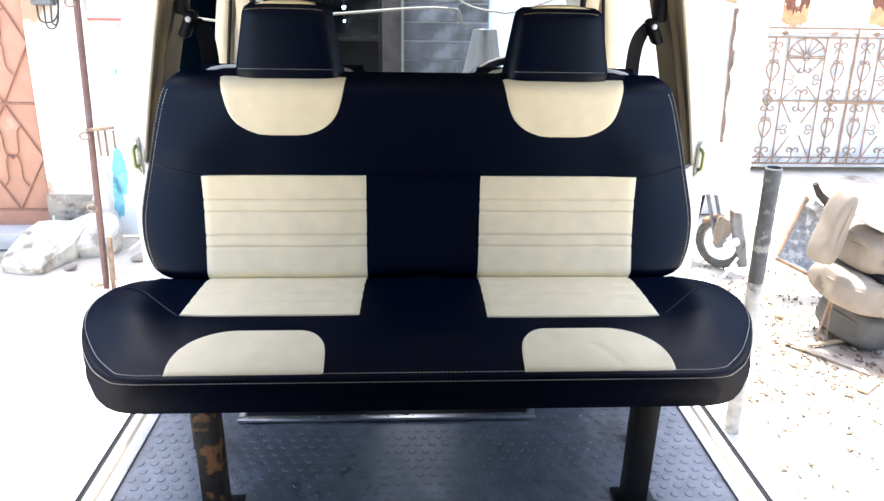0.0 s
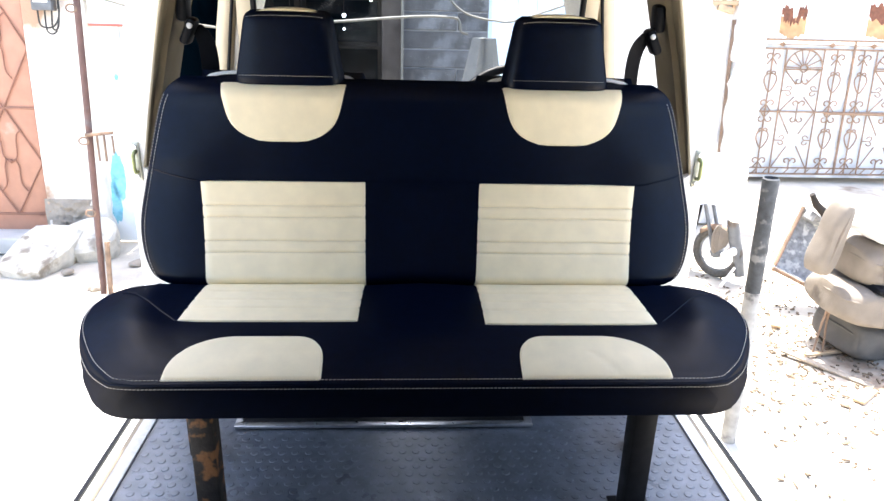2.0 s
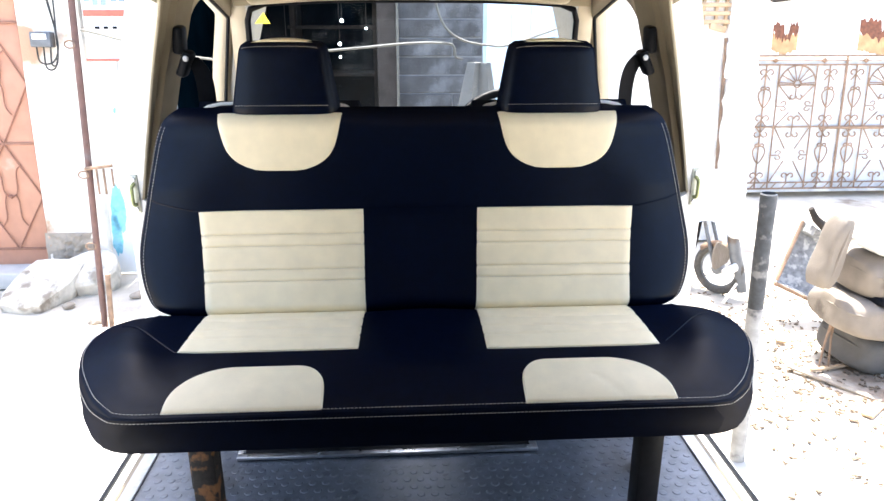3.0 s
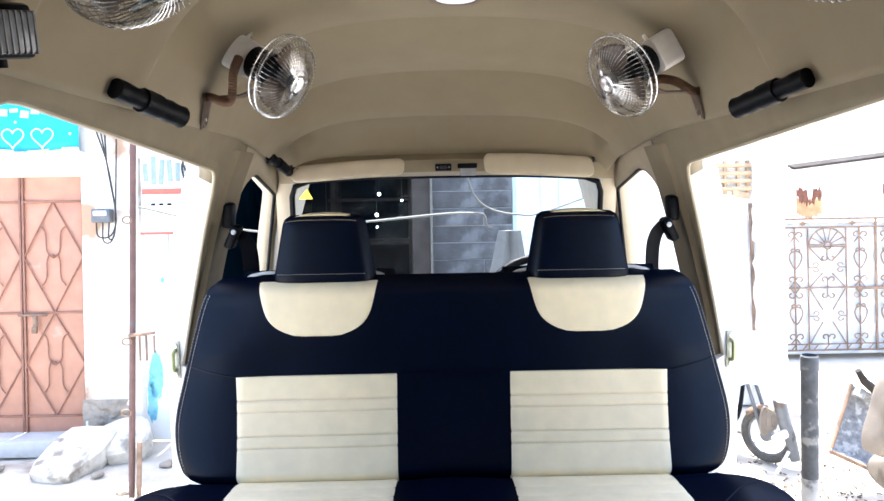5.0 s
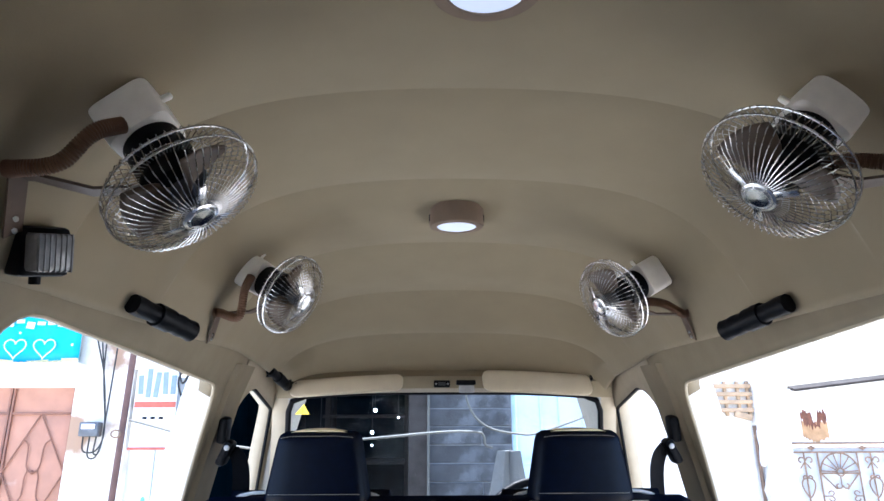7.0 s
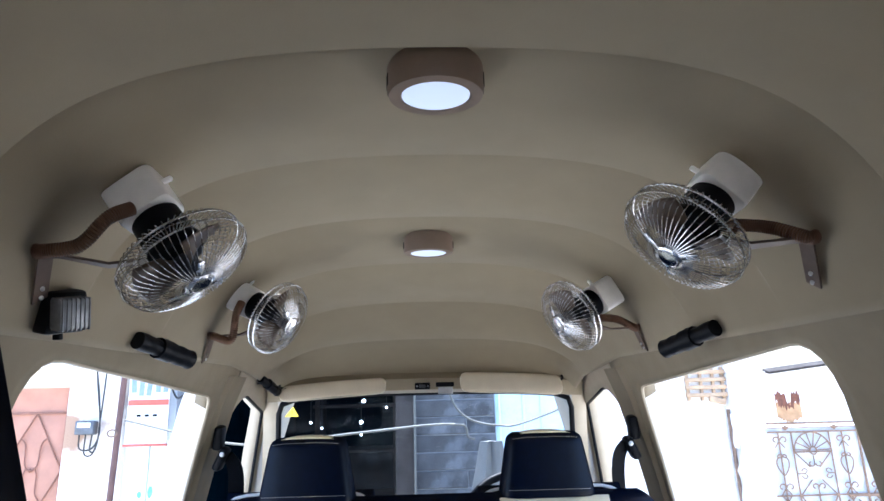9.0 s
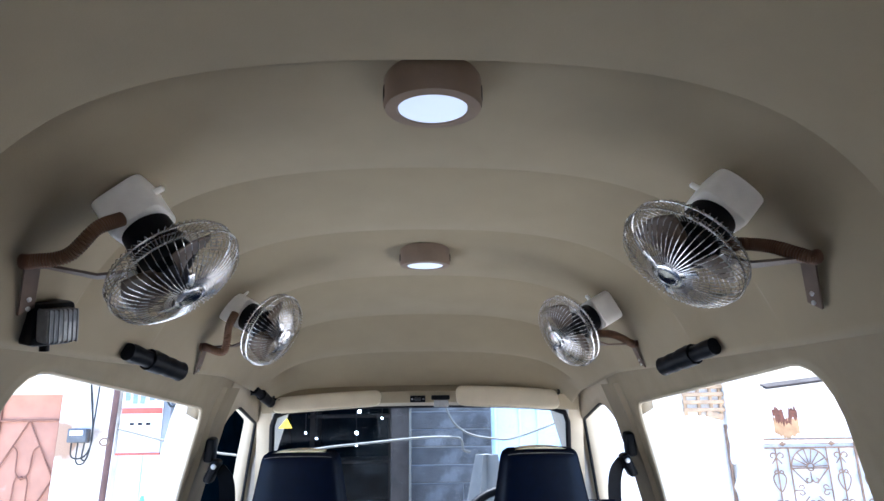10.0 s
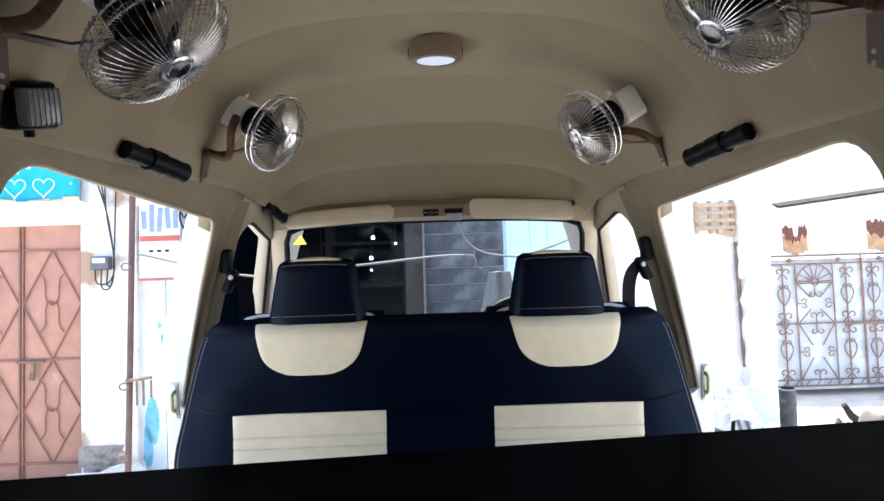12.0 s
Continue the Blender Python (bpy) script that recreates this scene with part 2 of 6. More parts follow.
PALECONE = material("pale_cone_grey", (0.15, 0.15, 0.14), 0.7, vary=0.1, size=6)
LED = glowing("led_diffuser", (0.80, 0.86, 1.0), 0.065)
LAMPGLASS = material("dusty_ribbed_glass", (0.24, 0.25, 0.275), 0.2, vary=0.2, size=60)
LENS = material("clear_ribbed_lens", (0.42, 0.43, 0.46), 0.15, vary=0.1, size=60)
# glow for light dots taken as daylight holes
HOLE = glowing("daylight_hole", (0.9, 0.95, 1.0), 3.0)


# ---- shapes ----
def mesh_object(name, bm, mat, smooth=True):
    me = bpy.data.meshes.new(name)
    bmesh.ops.recalc_face_normals(bm, faces=bm.faces)
    bm.to_mesh(me)
    bm.free()
    if mat:
        me.materials.append(mat)
    if smooth:
        me.shade_smooth()
        me.set_sharp_from_angle(angle=radians(38))
    return new(name, me)


def thing(name, base, label, category, group="", kind=""):
    ob = new(name)
    ob.empty_display_size = 0.05
    ob.matrix_basis = base if isinstance(base, Matrix) else Matrix.Translation(base)
    return tagged(ob, label, category, group, kind)


def part(name, bm, mat, parent, label="", smooth=True, world=True):
    """One mesh under a thing; its points are in the world's metres, or in the thing's own if world is False."""
    ob = mesh_object(name, bm, mat, smooth)
    ob.parent = parent
    if parent.type == "EMPTY" and world:
        ob.matrix_parent_inverse = parent.matrix_basis.inverted()
    return tagged(ob, label)


def single(name, bm, mat, label, category, kind="", group="", smooth=True):
    return tagged(mesh_object(name, bm, mat, smooth), label, category, group, kind)


def box(bm, c, s, turn=None, bevel=0.0, segments=2):
    """A box of size s at c, bevelled, turned by an Euler in degrees or a matrix."""
    m = turn if isinstance(turn, Matrix) else pose(0, 0, 0, *(turn or (0, 0, 0)))
    made = bmesh.ops.create_cube(bm, size=1.0, matrix=Matrix.Translation(c) @ m @ Matrix.Diagonal((*s, 1)))
    if bevel:
        edges = {e for v in made["verts"] for e in v.link_edges}
        bmesh.ops.bevel(bm, geom=list(edges), offset=bevel, segments=segments, profile=0.5, affect="EDGES")
    return bm


def boxed(c, s, turn=None, bevel=0.0):
    return box(bmesh.new(), c, s, turn, bevel)


def tube(bm, pts, r, n=8, closed=False):
    """A round bar along pts; r a number or one for each point."""
    pts = [Vector(p) for p in pts]
    rings, count = [], len(pts)
    up = None
    for i, p in enumerate(pts):
        a = pts[i - 1] if i or closed else p
        b = pts[(i + 1) % count] if i < count - 1 or closed else p
        d = (b - a).normalized()
        if up is None:
            up = d.orthogonal().normalized()
        up = (up - d * up.dot(d)).normalized()
        side = d.cross(up)
        rad = r[i] if isinstance(r, (list, tuple)) else r
        rings.append([bm.verts.new(p + rad * (math.cos(k * math.tau / n) * up + math.sin(k * math.tau / n) * side)) for k in range(n)])
    for i in range(count if closed else count - 1):
        a, b = rings[i], rings[(i + 1) % count]
        for k in range(n):
            bm.faces.new((a[k], a[(k + 1) % n], b[(k + 1) % n], b[k]))
    if not closed:
        bm.faces.new(rings[0][::-1])
        bm.faces.new(rings[-1])
    return bm


def lathe(bm, profile, n=32, m=None):
    """Turns (radius, height) rows round z."""
    m = m or Matrix()
    rings = [[bm.verts.new(m @ Vector((max(r, 1e-4) * math.cos(k * math.tau / n), max(r, 1e-4) * math.sin(k * math.tau / n), z))) for k in range(n)] for r, z in profile]
    for a, b in zip(rings, rings[1:]):
        for k in range(n):
            bm.faces.new((a[k], a[(k + 1) % n], b[(k + 1) % n], b[k]))
    bm.faces.new(rings[0][::-1])
    bm.faces.new(rings[-1])
    return bm


def loft(bm, rings, caps=True):
    rows = [[bm.verts.new(p) for p in ring] for ring in rings]
    for a, b in zip(rows, rows[1:]):
        for k in range(len(a)):
            bm.faces.new((a[k], a[(k + 1) % len(a)], b[(k + 1) % len(b)], b[k]))
    if caps:
        bm.faces.new(rows[0][::-1])
        bm.faces.new(rows[-1])
    return bm


def sheet(bm, nu, nv, f):
    """A grid of nu by nv cells; f(u, v) with u, v from 0 to 1 gives the places."""
    rows = [[bm.verts.new(f(i / nu, j / nv)) for i in range(nu + 1)] for j in range(nv + 1)]
    for a, b in zip(rows, rows[1:]):
        for k in range(nu):
            bm.faces.new((a[k], a[k + 1], b[k + 1], b[k]))
    return bm


def lerp(rows, t):
    """Linear between rows of (t, value)."""
    return float(np.interp(t, [r[0] for r in rows], [r[1] for r in rows]))


def curve_through(pts, steps=8):
    """A smooth line (Catmull-Rom) through pts."""
    pts = [Vector(p) for p in pts]
    pts = [2 * pts[0] - pts[1]] + pts + [2 * pts[-1] - pts[-2]]
    out = []
    for a, b, c, d in zip(pts, pts[1:], pts[2:], pts[3:]):
        for i in range(steps):
            t = i / steps
            out.append(0.5 * ((2 * b) + (c - a) * t + (2 * a - 5 * b + 4 * c - d) * t * t + (3 * b - a - 3 * c + d) * t ** 3))
    return out + [pts[-2]]


def stitches(bm, pts, length=0.005, gap=0.003, r=0.0008):
    """Short threads along a line."""
    pts = [Vector(p) for p in pts]
    run, at, on, start = 0.0, 0.0, True, pts[0]
    line = [0.0]
    for a, b in zip(pts, pts[1:]):
        line.append(line[-1] + (b - a).length)
    line = np.array(line)

    def spot(s):
        return Vector([np.interp(s, line, [p[k] for p in pts]) for k in range(3)])

    s = 0.0
    while s + length < line[-1]:
        tube(bm, [spot(s), spot(s + length)], r, 4)
        s += length + gap
    return bm


# ---- the van's shell ----
FLOOR, GRADE = 0.447, -0.10
SIDE = [(0.30, 0.655), (0.45, 0.66), (0.80, 0.662), (0.90, 0.662), (1.04, 0.664), (1.18, 0.634), (1.33, 0.598), (1.42, 0.572), (1.50, 0.550), (1.55, 0.531), (1.60, 0.508), (1.66, 0.488)]


def side_x(z):
    return lerp(SIDE, z)


def holed(bm, y0, y1, z0, z1, hole, x_of, rings=7, n=120):
    """A side wall in y and z with one opening; x_of(z) gives its bulge."""
    cy, cz = (min(p[0] for p in hole) + max(p[0] for p in hole)) / 2, (min(p[1] for p in hole) + max(p[1] for p in hole)) / 2
    turns = sorted([k * math.tau / n for k in range(n)] + [math.atan2(z - cz, y - cy) % math.tau for y in (y0, y1) for z in (z0, z1)]
                   + [math.atan2(z - cz, y - cy) % math.tau for y, z in hole])

    def reach(a, poly):
        d, best = (math.cos(a), math.sin(a)), 1e9
        for (ay, az), (by, bz) in zip(poly, poly[1:] + poly[:1]):
            ey, ez = by - ay, bz - az
            det = d[0] * -ez + d[1] * ey
            if abs(det) > 1e-12:
                s = ((ay - cy) * -ez + (az - cz) * ey) / det
                k = (d[0] * (az - cz) - d[1] * (ay - cy)) / det
                if s > 0 and -1e-6 <= k <= 1 + 1e-6:
                    best = min(best, s)
        return best

    rect = [(y0, z0), (y1, z0), (y1, z1), (y0, z1)]
    spans = [(a, reach(a, hole), reach(a, rect)) for a in turns]
    rows = []
    for j in range(rings + 1):
        row = []
        for a, lo, hi in spans:
            r = lo + (hi - lo) * j / rings
            y, z = cy + r * math.cos(a), cz + r * math.sin(a)
            row.append(bm.verts.new((x_of(z), y, z)))
        rows.append(row)
    for a, b in zip(rows, rows[1:]):
        for k in range(len(a)):
            q = (a[k], a[(k + 1) % len(a)], b[(k + 1) % len(a)], b[k])
            bm.faces.new(q)
    bmesh.ops.remove_doubles(bm, verts=bm.verts, dist=0.0005)
    return bm


def rounded(corners, r, steps=5):
    """A closed outline in the plane with its corners rounded."""
    out, n = [], len(corners)
    for i, p in enumerate(corners):
        p, a, b = Vector(p), Vector(corners[i - 1]), Vector(corners[(i + 1) % n])
        rr = r[i] if isinstance(r, (list, tuple)) else r
        s, e = p + (a - p).normalized() * rr, p + (b - p).normalized() * rr
        for k in range(steps + 1):
            t = k / steps
            out.append(tuple((1 - t) ** 2 * s + 2 * t * (1 - t) * p + t * t * e))
    return out


def outward(ob, sgn, d):
    """Gives a side wall its thickness away from the van's inside."""
    n = sum(p.normal.x * p.area for p in ob.data.polygons)
    return thicken(ob, d, 1.0 if n * sgn > 0 else -1.0)


def thicken(ob, d, offset=1.0):
    m = ob.modifiers.new("thickness", "SOLIDIFY")
    m.thickness, m.offset = d, offset
    return ob


DOORWAY = rounded([(0.90, 0.45), (1.795, 0.45), (1.795, 1.15), (1.745, 1.523), (0.870, 1.584), (0.902, 1.25)], [0.02, 0.02, 0.2, 0.05, 0.08, 0.2])
CABWINDOW = rounded([(1.965, 1.0), (2.66, 1.0), (2.42, 1.468), (2.07, 1.532), (1.965, 1.47)], [0.03, 0.05, 0.02, 0.06, 0.05])
for sgn, word in ((-1, "left"), (1, "right")):
    bm = holed(bmesh.new(), -0.60, 1.90, 0.40, 1.66, DOORWAY, lambda z: sgn * side_x(z))
    w = single("wall_" + word, bm, PILLAR, "taupe trimmed van side with an open sliding doorway", "van wall", "structure")
    outward(w, sgn, 0.04)
    seal = bmesh.new()
    tube(seal, [(sgn * (side_x(z) + 0.004), y, z) for y, z in DOORWAY], 0.004, 6, True)
    part("door_seal", seal, TRIM, w, "beige rubber door seal")
    bm = holed(bmesh.new(), 1.90, 2.95, 0.40, 1.66, CABWINDOW, lambda z: sgn * side_x(z))
    d = single("door_1" if sgn < 0 else "door_2", bm, TRIM, "beige trimmed cab door with its window wound down", "van door", "structure")
    outward(d, sgn, 0.05)
    g = bmesh.new()
    tube(g, [(sgn * (side_x(z) + 0.010), y, z) for y, z in CABWINDOW], 0.006, 6, True)
    part("window_seal", g, BLACK, d, "black rubber window seal")
    # unseen rail added over the doorway, outside, to keep sun off the floor
    part("drip_rail", loft(bmesh.new(), [[(sgn * x, y, z) for x, z in ((0.535, 1.655), (0.69, 1.640), (0.695, 1.650), (0.69, 1.662), (0.535, 1.680))] for y in np.linspace(-0.55, 2.0, 9)]), WHITEPAINT, w, "unseen white rail added to block the sun")
    # B pillar cover, a rounded beige post
    rings = []
    for k in range(15):
        z = 0.46 + (1.575 - 0.46) * k / 14
        x = sgn * (side_x(z) - 0.002)
        wy = 0.078
        rings.append([(x + sgn * dx, 1.877 + dy * wy, z) for dx, dy in ((0.03, -1), (0.004, -0.97), (-0.010, -0.8), (-0.012, 0), (-0.010, 0.8), (0.004, 0.97), (0.03, 1))])
    cover = single("pillar_cover_" + word, loft(bmesh.new(), rings[7:]), PILLAR, "taupe moulded door pillar cover", "pillar", "structure")
    part("lower_cover", loft(bmesh.new(), rings[:8]), BLACK, cover, "black plastic lower cover")
    # white step and sill outside the floor
    s = single("sill_" + word, box(bmesh.new(), (sgn * 0.705, 0.9, FLOOR - 0.045), (0.075, 2.3, 0.09), bevel=0.012), WHITEPAINT,
               "white painted door sill", "sill", "structure")
    part("sill_strip", boxed((sgn * 0.672, 0.75, FLOOR + 0.004), (0.030, 1.9, 0.006), bevel=0.001), ALU, s, "silver aluminium sill strip")
    part("sill_rubber", boxed((sgn * 0.724, 0.75, FLOOR + 0.004), (0.010, 1.9, 0.010), bevel=0.002), BLACK, s, "black rubber edge")
    # A pillar
    rings = []
    for k in range(9):
        t = k / 8
        c = Vector((sgn * (0.522 + 0.092 * t), 2.385 + 0.42 * t, 1.53 - 0.63 * t))
        rings.append([tuple(c + Vector((sgn * dx, dy, dz))) for dx, dy, dz in ((-0.022, -0.034, 0), (0.0, -0.036, 0), (0.03, -0.018, 0), (0.035, 0.03, 0), (-0.012, 0.012, 0))])
    single("pillar_front_" + word, loft(bmesh.new(), rings), TRIM, "beige windscreen pillar", "pillar", "structure")
    # painted jamb in front of the doorway, with the lock's striker
    jamb = [(0.46, 1.788), (1.10, 1.788), (1.25, 1.776), (1.40, 1.760), (1.48, 1.750), (1.545, 1.738)]
    rings = []
    for z in [0.46, 0.6, 0.75, 0.9, 1.0, 1.03, 1.056] + list(np.linspace(1.09, 1.545, 11)):
        x0 = lerp([(0.46, 0.625), (1.03, 0.625), (1.055, side_x(1.055) + 0.001), (1.6, side_x(1.6) + 0.001)], z) if z < 1.056 else side_x(z) + 0.001
        x1, ye = min(side_x(z) + 0.078, 0.702), lerp(jamb, z)
        rings.append([(sgn * x, y, z) for x, y in ((x0, ye + 0.004), (x0 + 0.004, ye), (x1 - 0.006, ye), (x1, ye + 0.006), (x1, ye + 0.05), (x0, ye + 0.05))])
    part("pillar_face", loft(bmesh.new(), rings), WHITEPAINT, w, "white painted door jamb")
    lx = sgn * 0.677
    latch = thing("door_striker", (lx, 1.786, 1.05), "small greenish steel door striker on the white door jamb", "door striker", "door strikers")
    part("striker_plate", boxed((lx, 1.785, 1.07), (0.019, 0.005, 0.092), bevel=0.002), PALEPLATE, latch, "pale painted plate")
    part("striker_loop", tube(bmesh.new(), curve_through([(lx, 1.784, 1.045), (lx, 1.767, 1.05), (lx, 1.765, 1.07), (lx, 1.767, 1.09), (lx, 1.784, 1.095)], 4), 0.0045, 8), GREENISH, latch, "worn greenish striker loop")
    for dz in (-0.036, 0.036):
        part("bolt", lathe(bmesh.new(), [(0.0, 0.0), (0.0055, 0.0), (0.0055, 0.004), (0.0, 0.005)], 10, pose(lx, 1.782, 1.07 + dz, 90)), ALU, latch)

# floor pan, with the rubber mat on it
floor = single("floor", box(bmesh.new(), (0, 1.05, FLOOR - 0.05), (1.33, 3.5, 0.1)), RUBBER, "grey rubber mat with round studs on the van floor", "floor", "structure")

# headlining, with shallow recesses between the roof bows
BOWS = (-0.60, -0.30, 0.0, 0.30, 0.592, 0.898, 1.21, 1.60, 1.93, 2.15, 2.345)
CROWN = [(-0.8, 1.912), (0.0, 1.890), (0.592, 1.863), (0.898, 1.858), (1.21, 1.846), (1.60, 1.832), (1.93, 1.781), (2.15, 1.685), (2.26, 1.662), (2.315, 1.625), (2.345, 1.535)]
EAVE = [(-0.8, 1.60), (1.75, 1.60), (2.2, 1.56), (2.345, 1.515)]
HALF = [(-0.8, 0.503), (1.8, 0.503), (2.345, 0.51)]
yy = np.linspace(1.3, 2.345, 41)
SMOOTHED = np.array([lerp(CROWN, v) for v in yy])
for _ in range(2):
    SMOOTHED[1:-1] = (SMOOTHED[:-2] + 2 * SMOOTHED[1:-1] + SMOOTHED[2:]) / 4


def crown(y):
    return lerp(CROWN, y) if y < 1.3 else float(np.interp(y, yy, SMOOTHED))


# the lining's half section from the eave (1, 0) to the crown (0, 1), leaving the side wall at its lean
SECTION = []
for k in range(61):
    t = k / 60
    q = ((1 - t) ** 3, 3 * t * (1 - t) ** 2, 3 * t * t * (1 - t), t ** 3)
    SECTION.append((q[0] + 0.832 * q[1] + 0.745 * q[2], 0.69 * q[1] + q[2] + q[3]))
ACROSS, UP = [p[0] for p in SECTION[::-1]], [p[1] for p in SECTION[::-1]]


def recess(y):
    """How far the lining stands back behind the bow before y."""
    for b0, b1 in zip(BOWS, BOWS[1:]):
        if b0 <= y <= b1:
            rise = 0.028 if b0 < 0.7 else 0.060 if b0 < 1.9 else 0.050
            return rise * (1 - math.exp(-(y - b0) / 0.002)) * (1 - (y - b0) / (b1 - b0)) ** 1.8
    return 0.0


def ceiling_at(x, y):
    """The lining's height over a place: an arch, with a recess behind each bow that runs out to the next."""
    a, lo, hi = lerp(HALF, y), lerp(EAVE, y), crown(y)
    f = min(1.0, abs(x) / a)
    z = lo + (hi - lo) * float(np.interp(f, ACROSS, UP))
    for b0, b1 in zip(BOWS, BOWS[1:]):
        if b0 <= y <= b1:
            q = (y - b0) / (b1 - b0)
            wide = 0.462 if b0 < 1.0 else 0.450 if b0 < 1.9 else 0.43 if b0 < 2.1 else 0.465
            fade = max(0.0, 1 - (abs(x) / wide) ** 12) * (1 + 0.9 * (abs(x) / wide) ** 4)
            z += fade * recess(y)
            if b0 > 0.5 and b0 < 1.5:
                z -= (0.012 if x < 0 else -0.010 if b0 < 1 else 0.006) * math.sin(math.pi * q) * math.exp(-((abs(x) - 0.385) / 0.075) ** 2)
    return z


LINES = [-0.60]
for b0, b1 in zip(BOWS, BOWS[1:]):
    LINES += [b0 + d for d in (0.002, 0.005, 0.009, 0.014, 0.021, 0.032)] + [b0 + 0.05 + (b1 - b0 - 0.05) * (1 - (1 - k / 15) ** 1.8) for k in range(16)]


def lining(u, v):
    y = float(np.interp(v * (len(LINES) - 1), range(len(LINES)), LINES))
    a = lerp(HALF, y)
    k = (1 - abs(2 * u - 1)) * 60
    x = a * math.copysign(float(np.interp(k, range(61), [p[0] for p in SECTION])), u - 0.5)
    out = 0.85 * recess(y) * math.exp(-((k / 60 - 0.42) / 0.15) ** 2)
    return (x + math.copysign(out, u - 0.5), y, ceiling_at(x, y))


ceiling = single("ceiling", sheet(bmesh.new(), 84, len(LINES) - 1, lining), LINING, "beige cloth headlining with shallow cross ribs", "ceiling", "structure")
thicken(ceiling, 0.03, 1.0)
roof_outer = bmesh.new()
sheet(roof_outer, 24, 20, lambda u, v: (lambda p: (p[0] * 1.07, p[1], p[2] + 0.035 + 0.01 * (1 - abs(2 * u - 1))))(lining(u, v)))
single("roof", roof_outer, WHITEPAINT, "white painted van roof", "roof", "structure")

# unseen closed tailgate behind the seats; its window is added for rear light
rear_hole = rounded([(-0.44, 1.24), (0.44, 1.24), (0.40, 1.54), (-0.40, 1.54)], 0.07)
rear = single("wall_rear", holed(bmesh.new(), -0.72, 0.72, 0.36, 1.93, rear_hole, lambda z: 0.0), TRIM, "unseen beige tailgate, its window added to light the cabin", "van wall", "structure")
for v in rear.data.vertices:
    v.co = (v.co.y, -0.62, v.co.z)
thicken(rear, 0.05, 0.0)

# windscreen
WS = [(-0.498, 2.354, 1.503), (0.498, 2.354, 1.503), (0.585, 2.80, 0.90), (-0.585, 2.80, 0.90)]


def on_screen(u, v):
    """A place on the windscreen, u across and v down, from 0 to 1."""
    a, b, c, d = (Vector(p) for p in WS)
    p = (a * (1 - u) + b * u) * (1 - v) + (d * (1 - u) + c * u) * v
    return p + Vector((0, 0.07 * (1 - (2 * u - 1) ** 2), 0.019 * (1 - abs(2 * u - 1) ** 3) * (1 - v)))


windscreen = thing("window_1", (0, 2.6, 0.9), "dusty scratched van windscreen with a black rubber seal", "windscreen", kind="structure")
p = part("pane", sheet(bmesh.new(), 16, 8, on_screen), WINDSCREEN, windscreen, "dusty glass")
p.visible_shadow = False
rim = [on_screen(u, 0) for u in np.linspace(0.05, 0.95, 15)] + [on_screen(0.99, 0.02)] + [on_screen(1, v) for v in np.linspace(0.07, 0.93, 9)] + [on_screen(0.99, 0.98)]
rim += [on_screen(u, 1) for u in np.linspace(0.95, 0.05, 15)] + [on_screen(0.01, 0.98)] + [on_screen(0, v) for v in np.linspace(0.93, 0.07, 9)] + [on_screen(0.01, 0.02)]
part("seal", tube(bmesh.new(), rim, 0.0095, 8, True), BLACK, windscreen, "black rubber seal")
tri = bmesh.new()
bmesh.ops.create_circle(tri, cap_ends=True, segments=3, radius=0.027)
warn = tagged(mesh_object("warning_sticker", tri, YELLOW, False), "yellow triangular warning sticker on the windscreen", "sticker")
at = on_screen(0.045, 0.075)
warn.matrix_basis = Matrix.Translation(at - Vector((0, 0.012, 0.0))) @ pose(0, 0, 0, 90 - 36, 0, 0)
for s, c in (((0.0022, 0.009, 0.0006), (0, 0.004, 0.001)), ((0.0022, 0.0022, 0.0006), (0, -0.006, 0.001))):
    bar = boxed(c, s)
    o = mesh_object("print_mark", bar, BLACK, False)
    o.parent = warn
# header rail over the windscreen and dashboard under it
def bowed(x):
    return 2.354 + 0.07 * (1 - (x / 0.494) ** 2)


def low(x):
    return 0.019 * (1 - min(1.0, abs(x) / 0.498) ** 3)


single("header_rail", loft(bmesh.new(), [[(x, 2.30, 1.548 + 0.02 * (1 - (x / .52) ** 2)), (x, 2.325, 1.512 + low(x)), (x, bowed(x) - 0.012, 1.501 + low(x)), (x, bowed(x) + 0.014, 1.501 + low(x)), (x, bowed(x) + 0.014, 1.575), (x, 2.33, 1.595)] for x in np.linspace(-0.53, 0.53, 25)]),
       LINING, "beige trim rail over the windscreen", "trim", "structure")
dash = thing("dashboard", (0, 2.62, FLOOR), "dark grey van dashboard under the windscreen", "dashboard")
part("dash_top", loft(bmesh.new(), [[(x, 2.45, 0.62), (x, 2.42, 0.93), (x, 2.47, 1.00 - 0.02 * (x / 0.6) ** 2), (x, 2.84, 0.93), (x, 2.84, 0.62)] for x in np.linspace(-0.62, 0.62, 13)]), BLACK, dash)
part("binnacle", box(bmesh.new(), (0.30, 2.47, 1.02), (0.30, 0.14, 0.08), bevel=0.03), BLACK, dash)
single("wall_front", box(bmesh.new(), (0, 2.87, 0.62), (1.36, 0.05, 0.56), bevel=0.01), TRIM, "van front panel under the windscreen", "van wall", "structure")


# ---- ground and street ----
def ground_z(x, y):
    d = math.hypot(x, y - 2)
    rough = noise.noise(Vector((x * 0.9, y * 0.9, 0))) * 0.018 + noise.noise(Vector((x * 4, y * 4, 3))) * 0.006
    return GRADE + rough * max(0.0, 1 - d / 14)


def spread(k):
    k = 2 * k - 1
    return math.copysign(9 * abs(k) + 900 * abs(k) ** 7, k)


